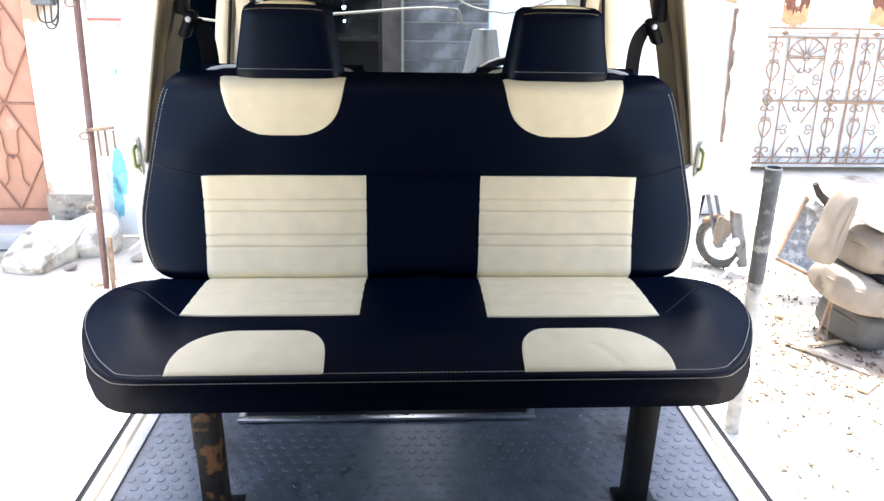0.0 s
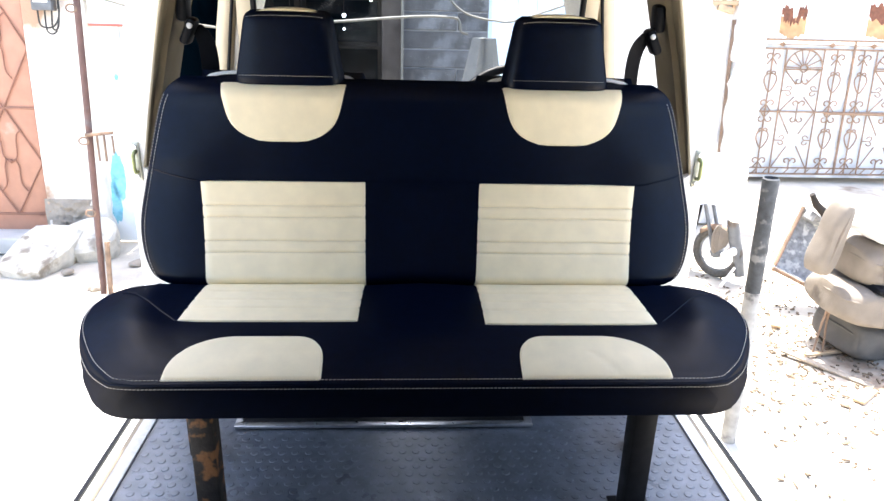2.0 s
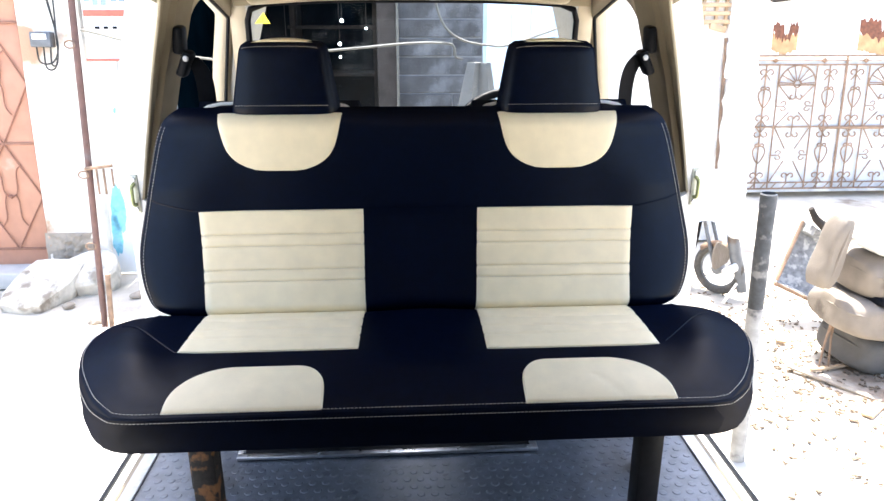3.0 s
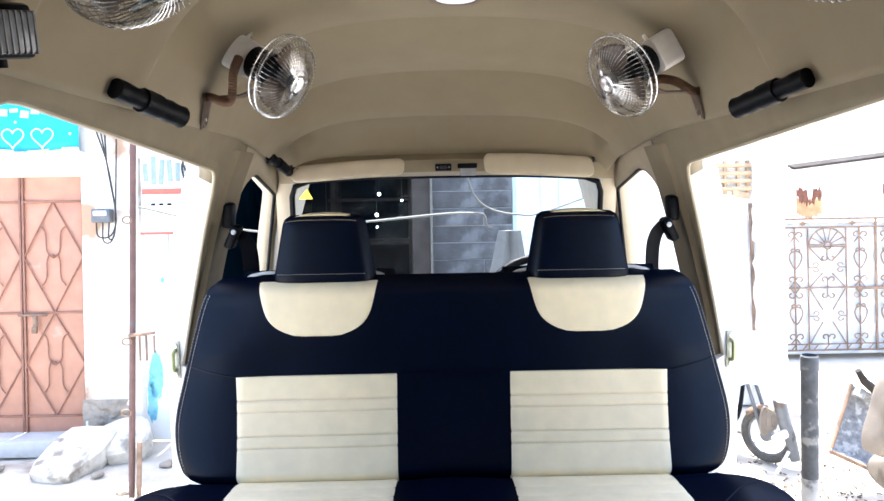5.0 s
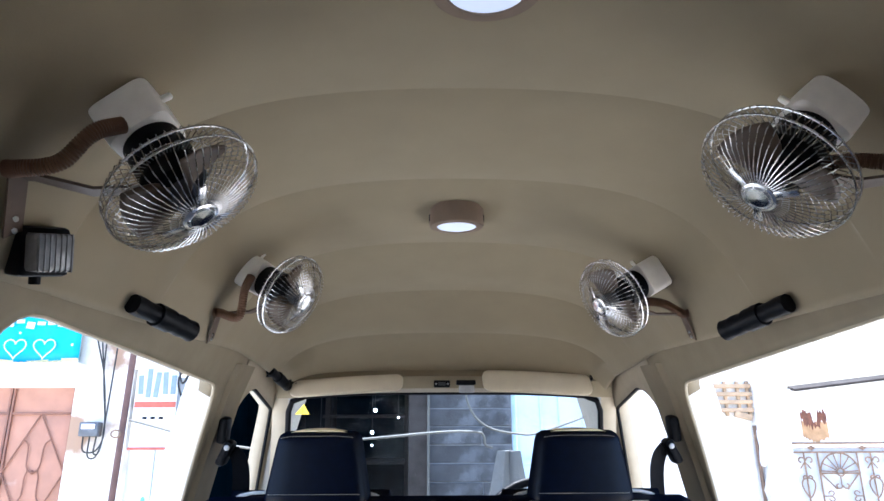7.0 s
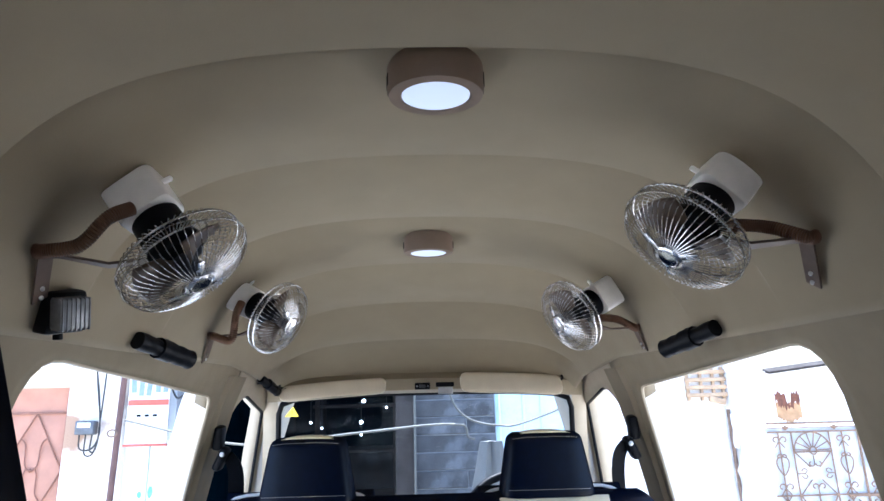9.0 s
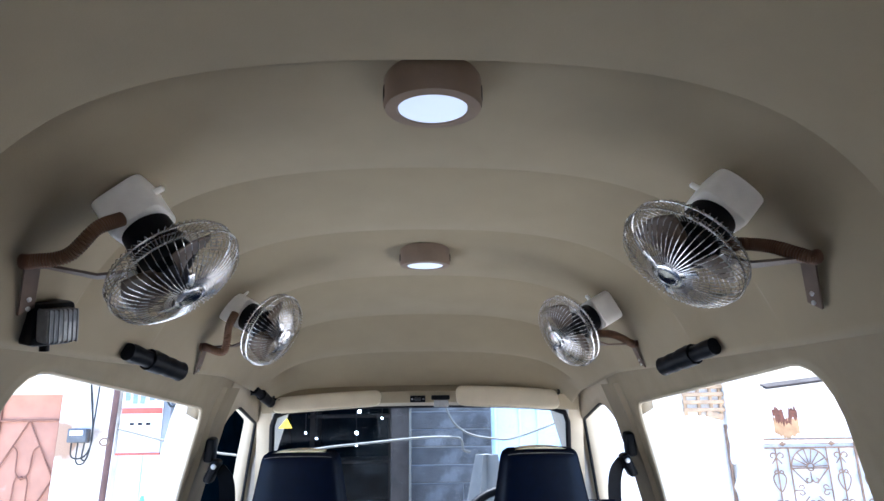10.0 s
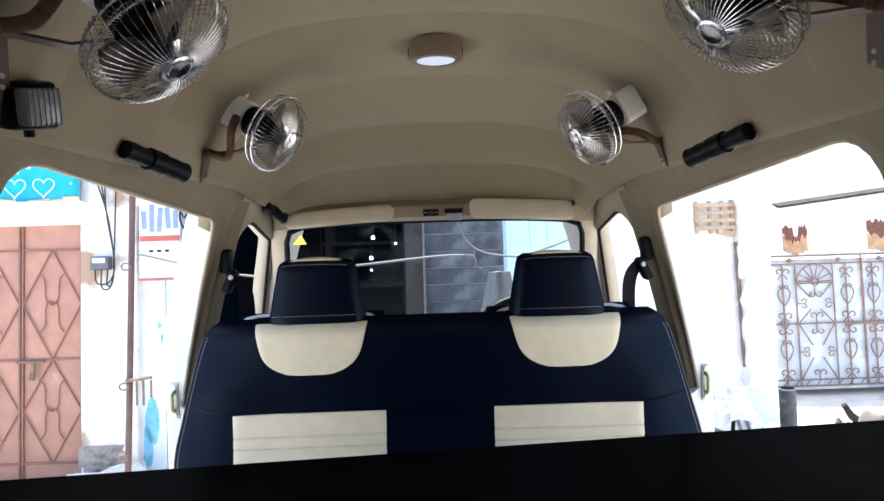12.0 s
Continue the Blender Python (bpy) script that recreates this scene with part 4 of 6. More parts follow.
# ---- fans ----
def fan_body(m):
    """A small caged fan; its own z is the way it blows, x lies along the van."""
    f = thing("cabin_fan", m, "small chrome caged fan on a white base on the headlining", "fan", "cabin fans")
    bm = bmesh.new()
    rows = []
    for z, out, inn, sx in ((-0.050, 0.0345, 0.0345, 0.0335), (-0.025, 0.0345, 0.0345, 0.0335), (-0.005, 0.0342, 0.0342, 0.0332), (-0.0015, 0.033, 0.033, 0.032), (0.0, 0.030, 0.030, 0.029)):
        rows.append([(x * sx, y * (out if y < 0 else inn), z) for x, y in rounded_ring(1, 1, 40, 6.0)])
    base = part("mounting_base", loft(bm, rows), OFFWHITE, f, "off-white plastic base", world=False)
    part("switch", lathe(bmesh.new(), [(0, 0), (0.004, 0), (0.004, 0.012), (0.003, 0.014), (0, 0.015)], 10, pose(-0.012, 0.032, -0.028, -80)), OFFWHITE, base, world=False)
    part("motor_housing", lathe(bmesh.new(), [(0, -0.010), (0.026, -0.010), (0.026, 0.001), (0.0305, 0.003), (0.0330, 0.046), (0.0345, 0.048), (0.0345, 0.054), (0.030, 0.064), (0.022, 0.068), (0, 0.069)], 28), BLACK, f, "black motor housing", world=False)
    prof = [(0.034, 0.047), (0.058, 0.048), (0.073, 0.053), (0.0785, 0.061), (0.0795, 0.070), (0.0790, 0.080), (0.0735, 0.090), (0.056, 0.0995), (0.037, 0.1055), (0.018, 0.1085)]
    n = 56
    guard = part("wire_guard", tube(bmesh.new(), [(0.0785 * math.cos(k * math.tau / 48), 0.0785 * math.sin(k * math.tau / 48), 0.0615) for k in range(48)], 0.0013, 6, True), CHROME, f, "chrome wire guard", world=False)
    wire = tube(bmesh.new(), [(r * math.cos(0.16 * (i / 9) ** 2), r * math.sin(0.16 * (i / 9) ** 2), z) for i, (r, z) in enumerate(prof)], 0.00055, 5)
    first_wire = part("wire", wire, CHROME, guard, world=False)
    for k in range(1, n):
        o = new("wire", first_wire.data)
        o.parent = guard
        o.rotation_euler = (0, 0, k * math.tau / n)
    for r, z, q in ((0.0800, 0.0765, 0.0013), (0.046, 0.0475, 0.0009)):
        part("guard_ring", tube(bmesh.new(), [(r * math.cos(k * math.tau / 48), r * math.sin(k * math.tau / 48), z) for k in range(48)], q, 5, True), CHROME, guard, world=False)
    badge = part("badge", lathe(bmesh.new(), [(0, 0.104), (0.0185, 0.104), (0.0195, 0.107), (0.0185, 0.1095), (0.0155, 0.1105), (0.0150, 0.1095), (0, 0.1095)], 32), CHROME, guard, "dull chrome hub disc", world=False)
    part("emblem", lathe(bmesh.new(), [(0, 0.1085), (0.0125, 0.1085), (0.0120, 0.1112), (0, 0.1122)], 28), CHROMEDISC, badge, "bright chrome centre emblem", world=False)
    for a in (30, 150, 270):
        c, s = math.cos(radians(a)), math.sin(radians(a))
        part("guard_clip", box(bmesh.new(), (0.029 * c, 0.029 * s, 0.1055), (0.024, 0.009, 0.003), (0, 12, a), 0.001), CHROME, guard, world=False)
    for k in range(3):
        bl = bmesh.new()

        def blade(u, v, k=k):
            r = 0.014 + 0.050 * v
            a = k * math.tau / 3 + (u - 0.5) * (1.25 - 0.2 * v) + 0.25 * v
            return (r * math.cos(a), r * math.sin(a), 0.076 + (u - 0.5) * 0.024 * (1 - 0.3 * v))
        sheet(bl, 8, 8, blade)
        o = part("blade", bl, BLADE, f, "smoky brown blade", world=False)
        thicken(o, 0.0016, 0.0)
    part("hub", lathe(bmesh.new(), [(0, 0.066), (0.014, 0.067), (0.015, 0.092), (0.010, 0.096), (0, 0.097)], 20), DARKGREY, f, world=False)
    return f


def aim(m_at, hub):
    z = (Vector(hub) - Vector(m_at)).normalized()
    x = (Vector((0, 1, 0)) - z * z.y).normalized()
    r = Matrix((x, z.cross(x), z)).transposed().to_4x4()
    return Matrix.Translation(m_at) @ r


def fit_fan(f, side, m, wall, strap, sag):
    """The conduit and the steel strap that hold a fan to the roof's side."""
    inv = m.inverted()
    motor = m @ Vector((0, -0.034 if side < 0 else 0.032, 0.044))
    w, s = Vector(wall), Vector(strap)
    start = m @ (Vector((-0.038, -0.008, -0.004)) if side < 0 else Vector((0.0, 0.032, 0.024)))
    mid = ((start if side < 0 else motor) + w) / 2 + Vector(sag)
    path = curve_through([start, start + (mid - start) * 0.4 + Vector((0, -0.012 if side < 0 else -0.004, 0.002)), mid, w + Vector((-side * 0.012, 0, 0)), w], 26)
    path = [inv @ p for p in path]
    part("conduit", tube(bmesh.new(), path, [0.0078 + (0.0011 if k % 2 else -0.0007) for k in range(len(path))], 10), BROWNTUBE, f, "brown corrugated conduit", world=False)
    top = w + Vector((-side * 0.006, 0.012, -0.002))
    across = Vector((0, 1, 0))

    def strip(pts, half, t):
        bm = bmesh.new()
        rings = []
        for k, p in enumerate(pts):
            p = Vector(p)
            d = (Vector(pts[min(k + 1, len(pts) - 1)]) - Vector(pts[max(k - 1, 0)])).normalized()
            side_v = (across - d * d.dot(across)).normalized()
            nrm = d.cross(side_v)
            rings.append([inv @ (p + side_v * a * half + nrm * b * t) for a, b in ((-1, -1), (1, -1), (1, 1), (-1, 1))])
        return loft(bm, rings)
    br = part("bracket_arm", strip([motor, motor + (top - motor) * 0.4 + Vector((0, 0, -0.008)), top + (motor - top) * 0.12, top], 0.013, 0.0016), STRAP, f, "brown steel bracket", world=False)
    st = part("strap", strip([top, top + (s - top) * 0.5, s], 0.0105, 0.0014), STRAP, f, "brown steel strap", world=False)
    for k in (0.72, 0.93):
        c = top + (s - top) * k + Vector((-side * 0.001, 0, 0))
        part("screw", lathe(bmesh.new(), [(0, 0), (0.0042, 0), (0.0035, 0.0022), (0, 0.003)], 10, inv @ Matrix.Translation(c) @ pose(0, 0, 0, 0, -side * 80, 0)), ALU, st, world=False)
    part("pivot_bolt", lathe(bmesh.new(), [(0, 0), (0.006, 0), (0.006, 0.004), (0, 0.005)], 6, inv @ Matrix.Translation(motor + Vector((-side * 0.0, -0.012, -0.006))) @ pose(0, 0, 0, 90, 0, 0)), ALU, br, world=False)


FANS = (
    (-1, (-0.277, 0.772, 1.652), (0.58, -0.14, -0.78), (-0.450, 0.725, 1.688), (-0.478, 0.795, 1.642), (0.0, -0.008, -0.020)),
    (1, (0.286, 0.772, 1.674), (-0.65, -0.17, -0.72), (0.449, 0.727, 1.690), (0.476, 0.790, 1.642), (0.01, 0.0, 0.012)),
    (-1, (-0.289, 1.432, 1.667), (0.82, -0.32, -0.47), (-0.470, 1.440, 1.650), (-0.497, 1.515, 1.603), (0.018, -0.012, -0.045)),
    (1, (0.278, 1.425, 1.658), (-0.82, -0.32, -0.47), (0.470, 1.470, 1.652), (0.495, 1.520, 1.607), (0.01, 0.0, 0.012)),
)
first_fan = None
for side, hub, way, wall, strap, sag in FANS:
    way = Vector(way).normalized()
    m = aim(Vector(hub) - 0.112 * way, hub)
    if first_fan is None:
        f = fan_body(m)
        first_fan = f
    else:
        f = copy_thing(first_fan, m)
        for c in list(f.children_recursive):
            if c.name.split(".")[0] in ("conduit", "bracket_arm", "strap", "screw", "pivot_bolt"):
                bpy.data.objects.remove(c)
    if f is not first_fan:
        for c in f.children:
            if c.name.startswith("mounting_base"):
                c.rotation_euler.z = math.pi if side > 0 else 0.0
    fit_fan(f, side, m, wall, strap, sag)


# ---- ceiling lamps and fittings ----
def ceiling_lamp(y, drop):
    top = ceiling_at(0, y) + 0.002
    l = thing("ceiling_light", (0.004, y, top), "round taupe surface-mounted LED ceiling light", "ceiling light", "ceiling lights")
    zb = drop - top
    part("housing", lathe(bmesh.new(), [(0, 0.006), (0.0545, 0.006), (0.0545, zb + 0.004), (0.0527, zb), (0.0400, zb - 0.001), (0.0387, zb + 0.002), (0, zb + 0.002)], 56), TAUPE, l, "taupe painted metal ring", world=False)
    part("diffuser", lathe(bmesh.new(), [(0, zb + 0.0035), (0.0383, zb + 0.0035), (0.0383, zb + 0.0005), (0, zb - 0.0005)], 48), LED, l, "milky white LED panel", world=False)
    for a in (0, 180):
        for k in range(4):
            g = radians(a - 12 + 8 * k)
            part("vent_slot", box(bmesh.new(), (0.0544 * math.cos(g), 0.0544 * math.sin(g), zb * 0.5), (0.0016, 0.0035, 0.014), (0, 0, math.degrees(g)), 0.0004), BLACK, l, world=False)
    return l


ceiling_lamp(0.675, 1.847)
ceiling_lamp(1.431, 1.820)

for cx, half, z0, z1, h in ((-0.3005, 0.1695, 1.526, 1.547, 0.0250), (0.278, 0.166, 1.552, 1.535, 0.0315)):
    v = thing("sun_visor", (cx, 2.235, 1.57), "cream padded sun visor folded up against the headlining", "sun visor", "sun visors")
    bm, rings = bmesh.new(), []
    z = (z0 + z1) / 2
    for k in range(41):
        t = math.sin((k / 40 - 0.5) * math.pi)
        e = 0.35 + 0.65 * math.sqrt(max(0.0, 1 - max(0.0, (abs(t) - 0.88) / 0.12) ** 2))
        mid = z + (z1 - z0) / 2 * t + 0.003 * math.sin(math.pi * (t + 1) / 2)
        rings.append([(cx + half * t, 2.235 + 0.010 * y + 0.012 * zz, mid + h * zz * e) for zz, y in rounded_ring(1, 1, 24, 3.0)])
    pad = part("pad", loft(bm, rings), VISOR, v)
    edge = [(cx + half * t, 2.225, z + (z1 - z0) / 2 * t - h * 0.985) for t in np.linspace(-0.86, 0.86, 12)]
    part("edge_seam", tube(bmesh.new(), edge, 0.0016, 6), VISOR, pad)
    part("rod", tube(bmesh.new(), curve_through([(cx + math.copysign(half * 0.9, cx), 2.236, z + 0.006), (cx + math.copysign(half + 0.008, cx), 2.262, z + 0.012), (cx + math.copysign(half + 0.016, cx), 2.312, z + 0.026)], 5), 0.004, 8), BLACK, v)
for cx, s, lens in ((-0.012, 0.050, False), (0.062, 0.060, True)):
    b = thing("roof_switch", (cx, 2.27, 1.575), "small black switch unit between the sun visors", "switch", "roof switches")
    part("housing", boxed((cx, 2.262, 1.546 if lens else 1.542), (s, 0.022, 0.015 if lens else 0.022), (0, 0, 0), 0.003), BLACK, b)
    if lens:
        part("lens", boxed((cx + 0.002, 2.260, 1.5265), (s - 0.012, 0.018, 0.023), (0, 0, 0), 0.003), LENS, b, "clear plastic lens")
    else:
        part("rocker", boxed((cx, 2.249, 1.542), (0.022, 0.006, 0.010), (0, 0, 0), 0.002), DARKGREY, b)
        for dx in (-0.018, 0.018):
            part("screw", lathe(bmesh.new(), [(0, 0), (0.003, 0), (0.002, 0.002), (0, 0.002)], 8, pose(cx + dx, 2.251, 1.542, 90)), STEEL, b)
    part("wiring_stub", boxed((cx, 2.285, 1.548), (0.014, 0.05, 0.008)), BLACK, b)


def grip(name, pts, r, label, mid=0.62):
    """A padded roll: two thick ends and a strap in the middle."""
    g = thing(name, pts[0], label, "grab handle", "grab handles")
    pts = curve_through(pts, 8)
    n = len(pts)
    third = n // 2
    part("grip_end", tube(bmesh.new(), pts[: third + 1], [r * (0.98 + 0.05 * math.sin(k)) for k in range(third + 1)], 14), BLACK, g)
    part("grip_end", tube(bmesh.new(), pts[third:], [r * (1.12 + 0.05 * math.sin(1.7 * k)) for k in range(n - third)], 14), BLACK, g)
    c = pts[third]
    d = (pts[third + 1] - pts[third - 1]).normalized()
    part("clasp", tube(bmesh.new(), [c - d * 0.016, c + d * 0.016], r * 1.24, 12), BLACK, g)
    part("bracket", box(bmesh.new(), tuple(c + Vector((math.copysign(0.018, c.x), 0, 0.012))), (0.045, 0.03, 0.016), bevel=0.004), BLACK, g)
    return g


for s in (-1, 1):
    grip("grab_handle", [(s * 0.482, 1.105, 1.617), (s * 0.460, 1.165, 1.604), (s * 0.436, 1.225, 1.590)], 0.0150, "black rolled grab handle over the sliding door")
grip("grab_handle", [(-0.505, 2.10, 1.575), (-0.490, 2.16, 1.555), (-0.478, 2.22, 1.535)], 0.013, "black grab handle beside the windscreen")

# seat belts on the door pillars
for s in (-1, 1):
    b = thing("seat_belt", (s * 0.545, 1.83, 1.42), "black seat belt with its upper anchor on the pillar", "seat belt", "seat belts")
    part("anchor_cover", box(bmesh.new(), (s * 0.548, 1.835, 1.418), (0.026, 0.040, 0.062), (8, s * -6, 0), 0.008), BLACK, b)
    part("anchor_tongue", box(bmesh.new(), (s * 0.538, 1.828, 1.366), (0.022, 0.044, 0.062), (4, s * -26, 0), 0.008), BLACK, b)
    part("anchor_bolt", lathe(bmesh.new(), [(0, 0), (0.007, 0), (0.006, 0.003), (0, 0.004)], 12, pose(s * 0.531, 1.806, 1.378, 90)), STEEL, b)
    rows = curve_through([(s * 0.530, 1.835, 1.382), (s * 0.512, 1.838, 1.358), (s * 0.503, 1.842, 1.32), (s * 0.503, 1.845, 1.25), (s * 0.515, 1.85, 1.10), (s * 0.55, 1.86, 0.70)], 8)
    bm = bmesh.new()
    loft(bm, [[tuple(p + Vector(q)) for q in ((-0.019, -0.006, 0.003), (-0.0188, -0.0076, 0.003), (0.019, 0.006, -0.003), (0.0188, 0.0076, -0.003))] for p in rows])
    part("webbing", bm, BLACK, b, "black woven belt webbing")

# work lamp under the rear fan
wl = thing("work_lamp", (-0.49, 0.72, 1.62), "small black lamp with a clear ribbed lens on the roof side", "lamp")
mq = Matrix.Translation((-0.466, 0.832, 1.632)) @ pose(0, 0, 0, 10, 10, -30)
part("body", box(bmesh.new(), tuple(mq @ Vector((-0.010, 0, 0))), (0.034, 0.056, 0.054), mq.to_3x3().to_4x4(), 0.006), BLACK, wl)
lens = part("lens", box(bmesh.new(), tuple(mq @ Vector((0.017, -0.002, 0.0))), (0.024, 0.042, 0.040), mq.to_3x3().to_4x4(), 0.004), LAMPGLASS, wl, "clear ribbed lens")
for k in range(7):
    part("rib", box(bmesh.new(), tuple(mq @ Vector((0.0172, -0.0195 + 0.0058 * k, 0.0))), (0.0256, 0.0018, 0.0408), mq.to_3x3().to_4x4(), 0.0006), LAMPGLASS, lens)
part("knob", lathe(bmesh.new(), [(0, 0), (0.006, 0), (0.006, 0.012), (0, 0.014)], 12, mq @ Matrix.Translation((-0.012, 0.0, -0.036))), BLACK, wl)
part("bracket", box(bmesh.new(), (-0.492, 0.835, 1.63), (0.03, 0.03, 0.02), bevel=0.003), BLACK, wl)

# hatch under the bench, edged with aluminium
hatch = thing("floor_hatch", (-0.09, 1.9, FLOOR), "black floor hatch edged with screwed aluminium strip", "floor hatch")
part("cover", boxed((-0.09, 1.86, FLOOR + 0.005), (0.70, 0.50, 0.010), (0, 0, 0), 0.003), LEGBLACK, hatch)
part("edge_strip", boxed((-0.09, 1.608, FLOOR + 0.008), (0.735, 0.018, 0.008), (0, 0, 0), 0.0015), ALU, hatch, "screwed aluminium strip")
for x in (-0.449, 0.269):
    part("edge_strip", boxed((x, 1.86, FLOOR + 0.008), (0.018, 0.486, 0.008), (0, 0, 0), 0.0015), ALU, hatch)
for k in range(5):
    part("screw", lathe(bmesh.new(), [(0, 0), (0.004, 0), (0.003, 0.002), (0, 0.0025)], 8, Matrix.Translation((-0.43 + 0.17 * k, 1.608, FLOOR + 0.012))), STEEL, hatch)


# ---- left of the street: gate, pole, door, signs ----
gate = thing("double_gate", (-2.93, 4.52, GRADE), "orange-brown sheet steel gate with diamond bar pattern", "gate")
for k in range(3):
    x0 = -2.262 - 0.395 * (k + 1)
    leaf = part("leaf", boxed((x0 + 0.1975, 4.535, 0.765), (0.389, 0.022, 1.69), (0, 0, 0), 0.004), GATEORANGE, gate, "sheet steel leaf")
    lo, hi = x0 + 0.010, x0 + 0.385
    for x in (lo, hi):
        part("bar", boxed((x, 4.517, 0.765), (0.013, 0.016, 1.68), (0, 0, 0), 0.002), GATEBAR, leaf)
    for z in (0.09, 0.745, 1.45):
        part("bar", boxed(((lo + hi) / 2, 4.518, z), (0.37, 0.014, 0.014), (0, 0, 0), 0.002), GATEBAR, leaf)
    for zb, zt in ((0.09, 0.745), (0.745, 1.45)):
        cx, cz = (lo + hi) / 2, (zb + zt) / 2
        for a, b in (((lo, cz), (cx, zt)), ((cx, zt), (hi, cz)), ((hi, cz), (cx, zb)), ((cx, zb), (lo, cz))):
            part("bar", tube(bmesh.new(), [(a[0], 4.514, a[1]), (b[0], 4.514, b[1])], 0.0048, 6), GATEBAR, leaf)
        for sx in (-1, 1):
            line = curve_through([(cx + sx * 0.085, 4.512, cz + 0.20), (cx + sx * 0.05, 4.512, cz + 0.16), (cx + sx * 0.042, 4.512, cz + 0.05), (cx + sx * 0.030, 4.512, cz + 0.015),
                                  (cx + sx * 0.042, 4.512, cz - 0.03), (cx + sx * 0.045, 4.512, cz - 0.13), (cx + sx * 0.075, 4.512, cz - 0.18)], 6)
            part("scroll", tube(bmesh.new(), line, 0.0042, 6), GATEBAR, leaf)
        part("scroll", tube(bmesh.new(), curve_through([(cx - 0.032, 4.512, cz + 0.02), (cx, 4.512, cz + 0.0), (cx + 0.032, 4.512, cz + 0.02)], 6), 0.0055, 6), GATEBAR, leaf)
        part("knob", lathe(bmesh.new(), [(0, -0.014), (0.011, -0.006), (0.014, 0), (0.011, 0.006), (0, 0.014)], 10, Matrix.Translation((cx, 4.512, cz + 0.005))), GATEBAR, leaf)
latch = thing("gate_latch", (-2.58, 4.50, 0.70), "rusty sliding bolt and padlock on the gate", "latch")
part("bolt", tube(bmesh.new(), [(-2.68, 4.498, 0.735), (-2.50, 4.498, 0.735)], 0.008, 8), RUSTBAR, latch)
part("hasp", boxed((-2.575, 4.497, 0.68), (0.028, 0.012, 0.10), (0, 0, 0), 0.004), RUSTBAR, latch)
part("padlock", boxed((-2.575, 4.488, 0.64), (0.035, 0.016, 0.042), (0, 0, 0), 0.006), RUSTBAR, latch)

banner = thing("banner", (-2.75, 4.44, 1.75), "turquoise printed cloth banner hung over the gate", "banner")
bn = bmesh.new()
sheet(bn, 30, 12, lambda u, v: (-3.65 + 1.42 * u, 4.40 + 0.012 * math.sin(19 * u) + 0.006 * math.sin(40 * u + 5 * v), 1.765 + 0.62 * v + 0.008 * math.sin(14 * u)))
cl = part("cloth", bn, BANNER, banner)
thicken(cl, 0.003)
part("fringe", sheet(bmesh.new(), 30, 2, lambda u, v: (-3.65 + 1.42 * u, 4.398 + 0.012 * math.sin(19 * u), 1.735 + 0.04 * v + 0.008 * math.sin(14 * u))), BANNEREDGE, banner, "yellow printed border")
for cx in (-2.62, -2.44, -2.86, -3.1):
    heart = []
    for a in np.linspace(0, math.tau, 28, endpoint=False):
        heart.append((cx + 0.0042 * 16 * math.sin(a) ** 3, 4.378, 1.845 + 0.0042 * (13 * math.cos(a) - 5 * math.cos(2 * a) - 2 * math.cos(3 * a) - math.cos(4 * a))))
    part("heart_outline", tube(bmesh.new(), heart, 0.004, 5, True), BANNERINK, banner, "white printed heart")
rng = random.Random(8)
for k in range(7):
    part("print_bar", boxed((-2.74 + 0.065 * k, 4.378, 1.985 + 0.012 * (k % 3)), (0.05, 0.003, 0.022 + 0.02 * (k % 2)), (0, 8 - 6 * (k % 3), 0), 0.001), BANNERINK, banner)
for k in range(16):
    part("print_dot", lathe(bmesh.new(), [(0, 0), (0.008, 0), (0, 0.002)], 8, pose(rng.uniform(-3.2, -2.27), 4.380, rng.uniform(1.80, 2.1), 90)), BANNERINK, banner)
for k in range(9):
    part("print_bar", boxed((-2.60 + 0.035 * k, 4.378, 1.752), (0.022, 0.003, 0.012)), WOODTAN, banner)

meter = thing("meter_box", (-2.11, 4.44, 1.29), "grey electricity meter box with looped black cables", "meter box")
part("case", boxed((-2.105, 4.43, 1.285), (0.115, 0.07, 0.085), (0, 0, 0), 0.008), GREYMETAL, meter)
part("window_strip", boxed((-2.105, 4.392, 1.30), (0.08, 0.006, 0.03), (0, 0, 0), 0.002), OFFWHITE, meter)
for dx, low in ((-0.04, 1.16), (0.0, 1.13), (0.04, 1.15)):
    part("cable", tube(bmesh.new(), curve_through([(-2.105 + dx, 4.43, 1.245), (-2.10 + dx * 0.8, 4.425, low), (-2.05 + dx * 0.3, 4.42, low - 0.005), (-2.025, 4.425, 1.22), (-2.03, 4.435, 1.34), (-2.08, 4.445, 1.62), (-2.14 + dx, 4.45, 1.95), (-2.2 + dx, 4.45, 2.4)], 8), 0.005, 6), WIRE, meter)
part("cable", tube(bmesh.new(), curve_through([(-2.025, 4.425, 1.25), (-2.02, 4.44, 1.6), (-2.0, 4.45, 2.5)], 8), 0.005, 6), WIRE, meter)

meter.location.z += 0.07

pole = thing("steel_pole", (-1.64, 3.72, GRADE), "thin red-brown painted steel pole with hooks", "pole")
part("shaft", tube(bmesh.new(), [(-1.645, 3.72, GRADE - 0.02), (-1.62, 3.72, 0.9), (-1.585, 3.72, 2.6)], 0.016, 14), POLEPAINT, pole)
for z in (0.35, 0.72, 1.35):
    x = -1.645 + 0.023 * (z + 0.1)
    part("hook", tube(bmesh.new(), [(x - 0.02 + 0.024 * math.cos(a), 3.70, z + 0.018 * math.sin(a)) for a in np.linspace(0, math.tau, 14, endpoint=False)], 0.0045, 6, True), RUSTBAR, pole)
part("bolt_arm", tube(bmesh.new(), [(-1.635, 3.70, 0.75), (-1.50, 3.70, 0.765)], 0.009, 8), RUSTBAR, pole)
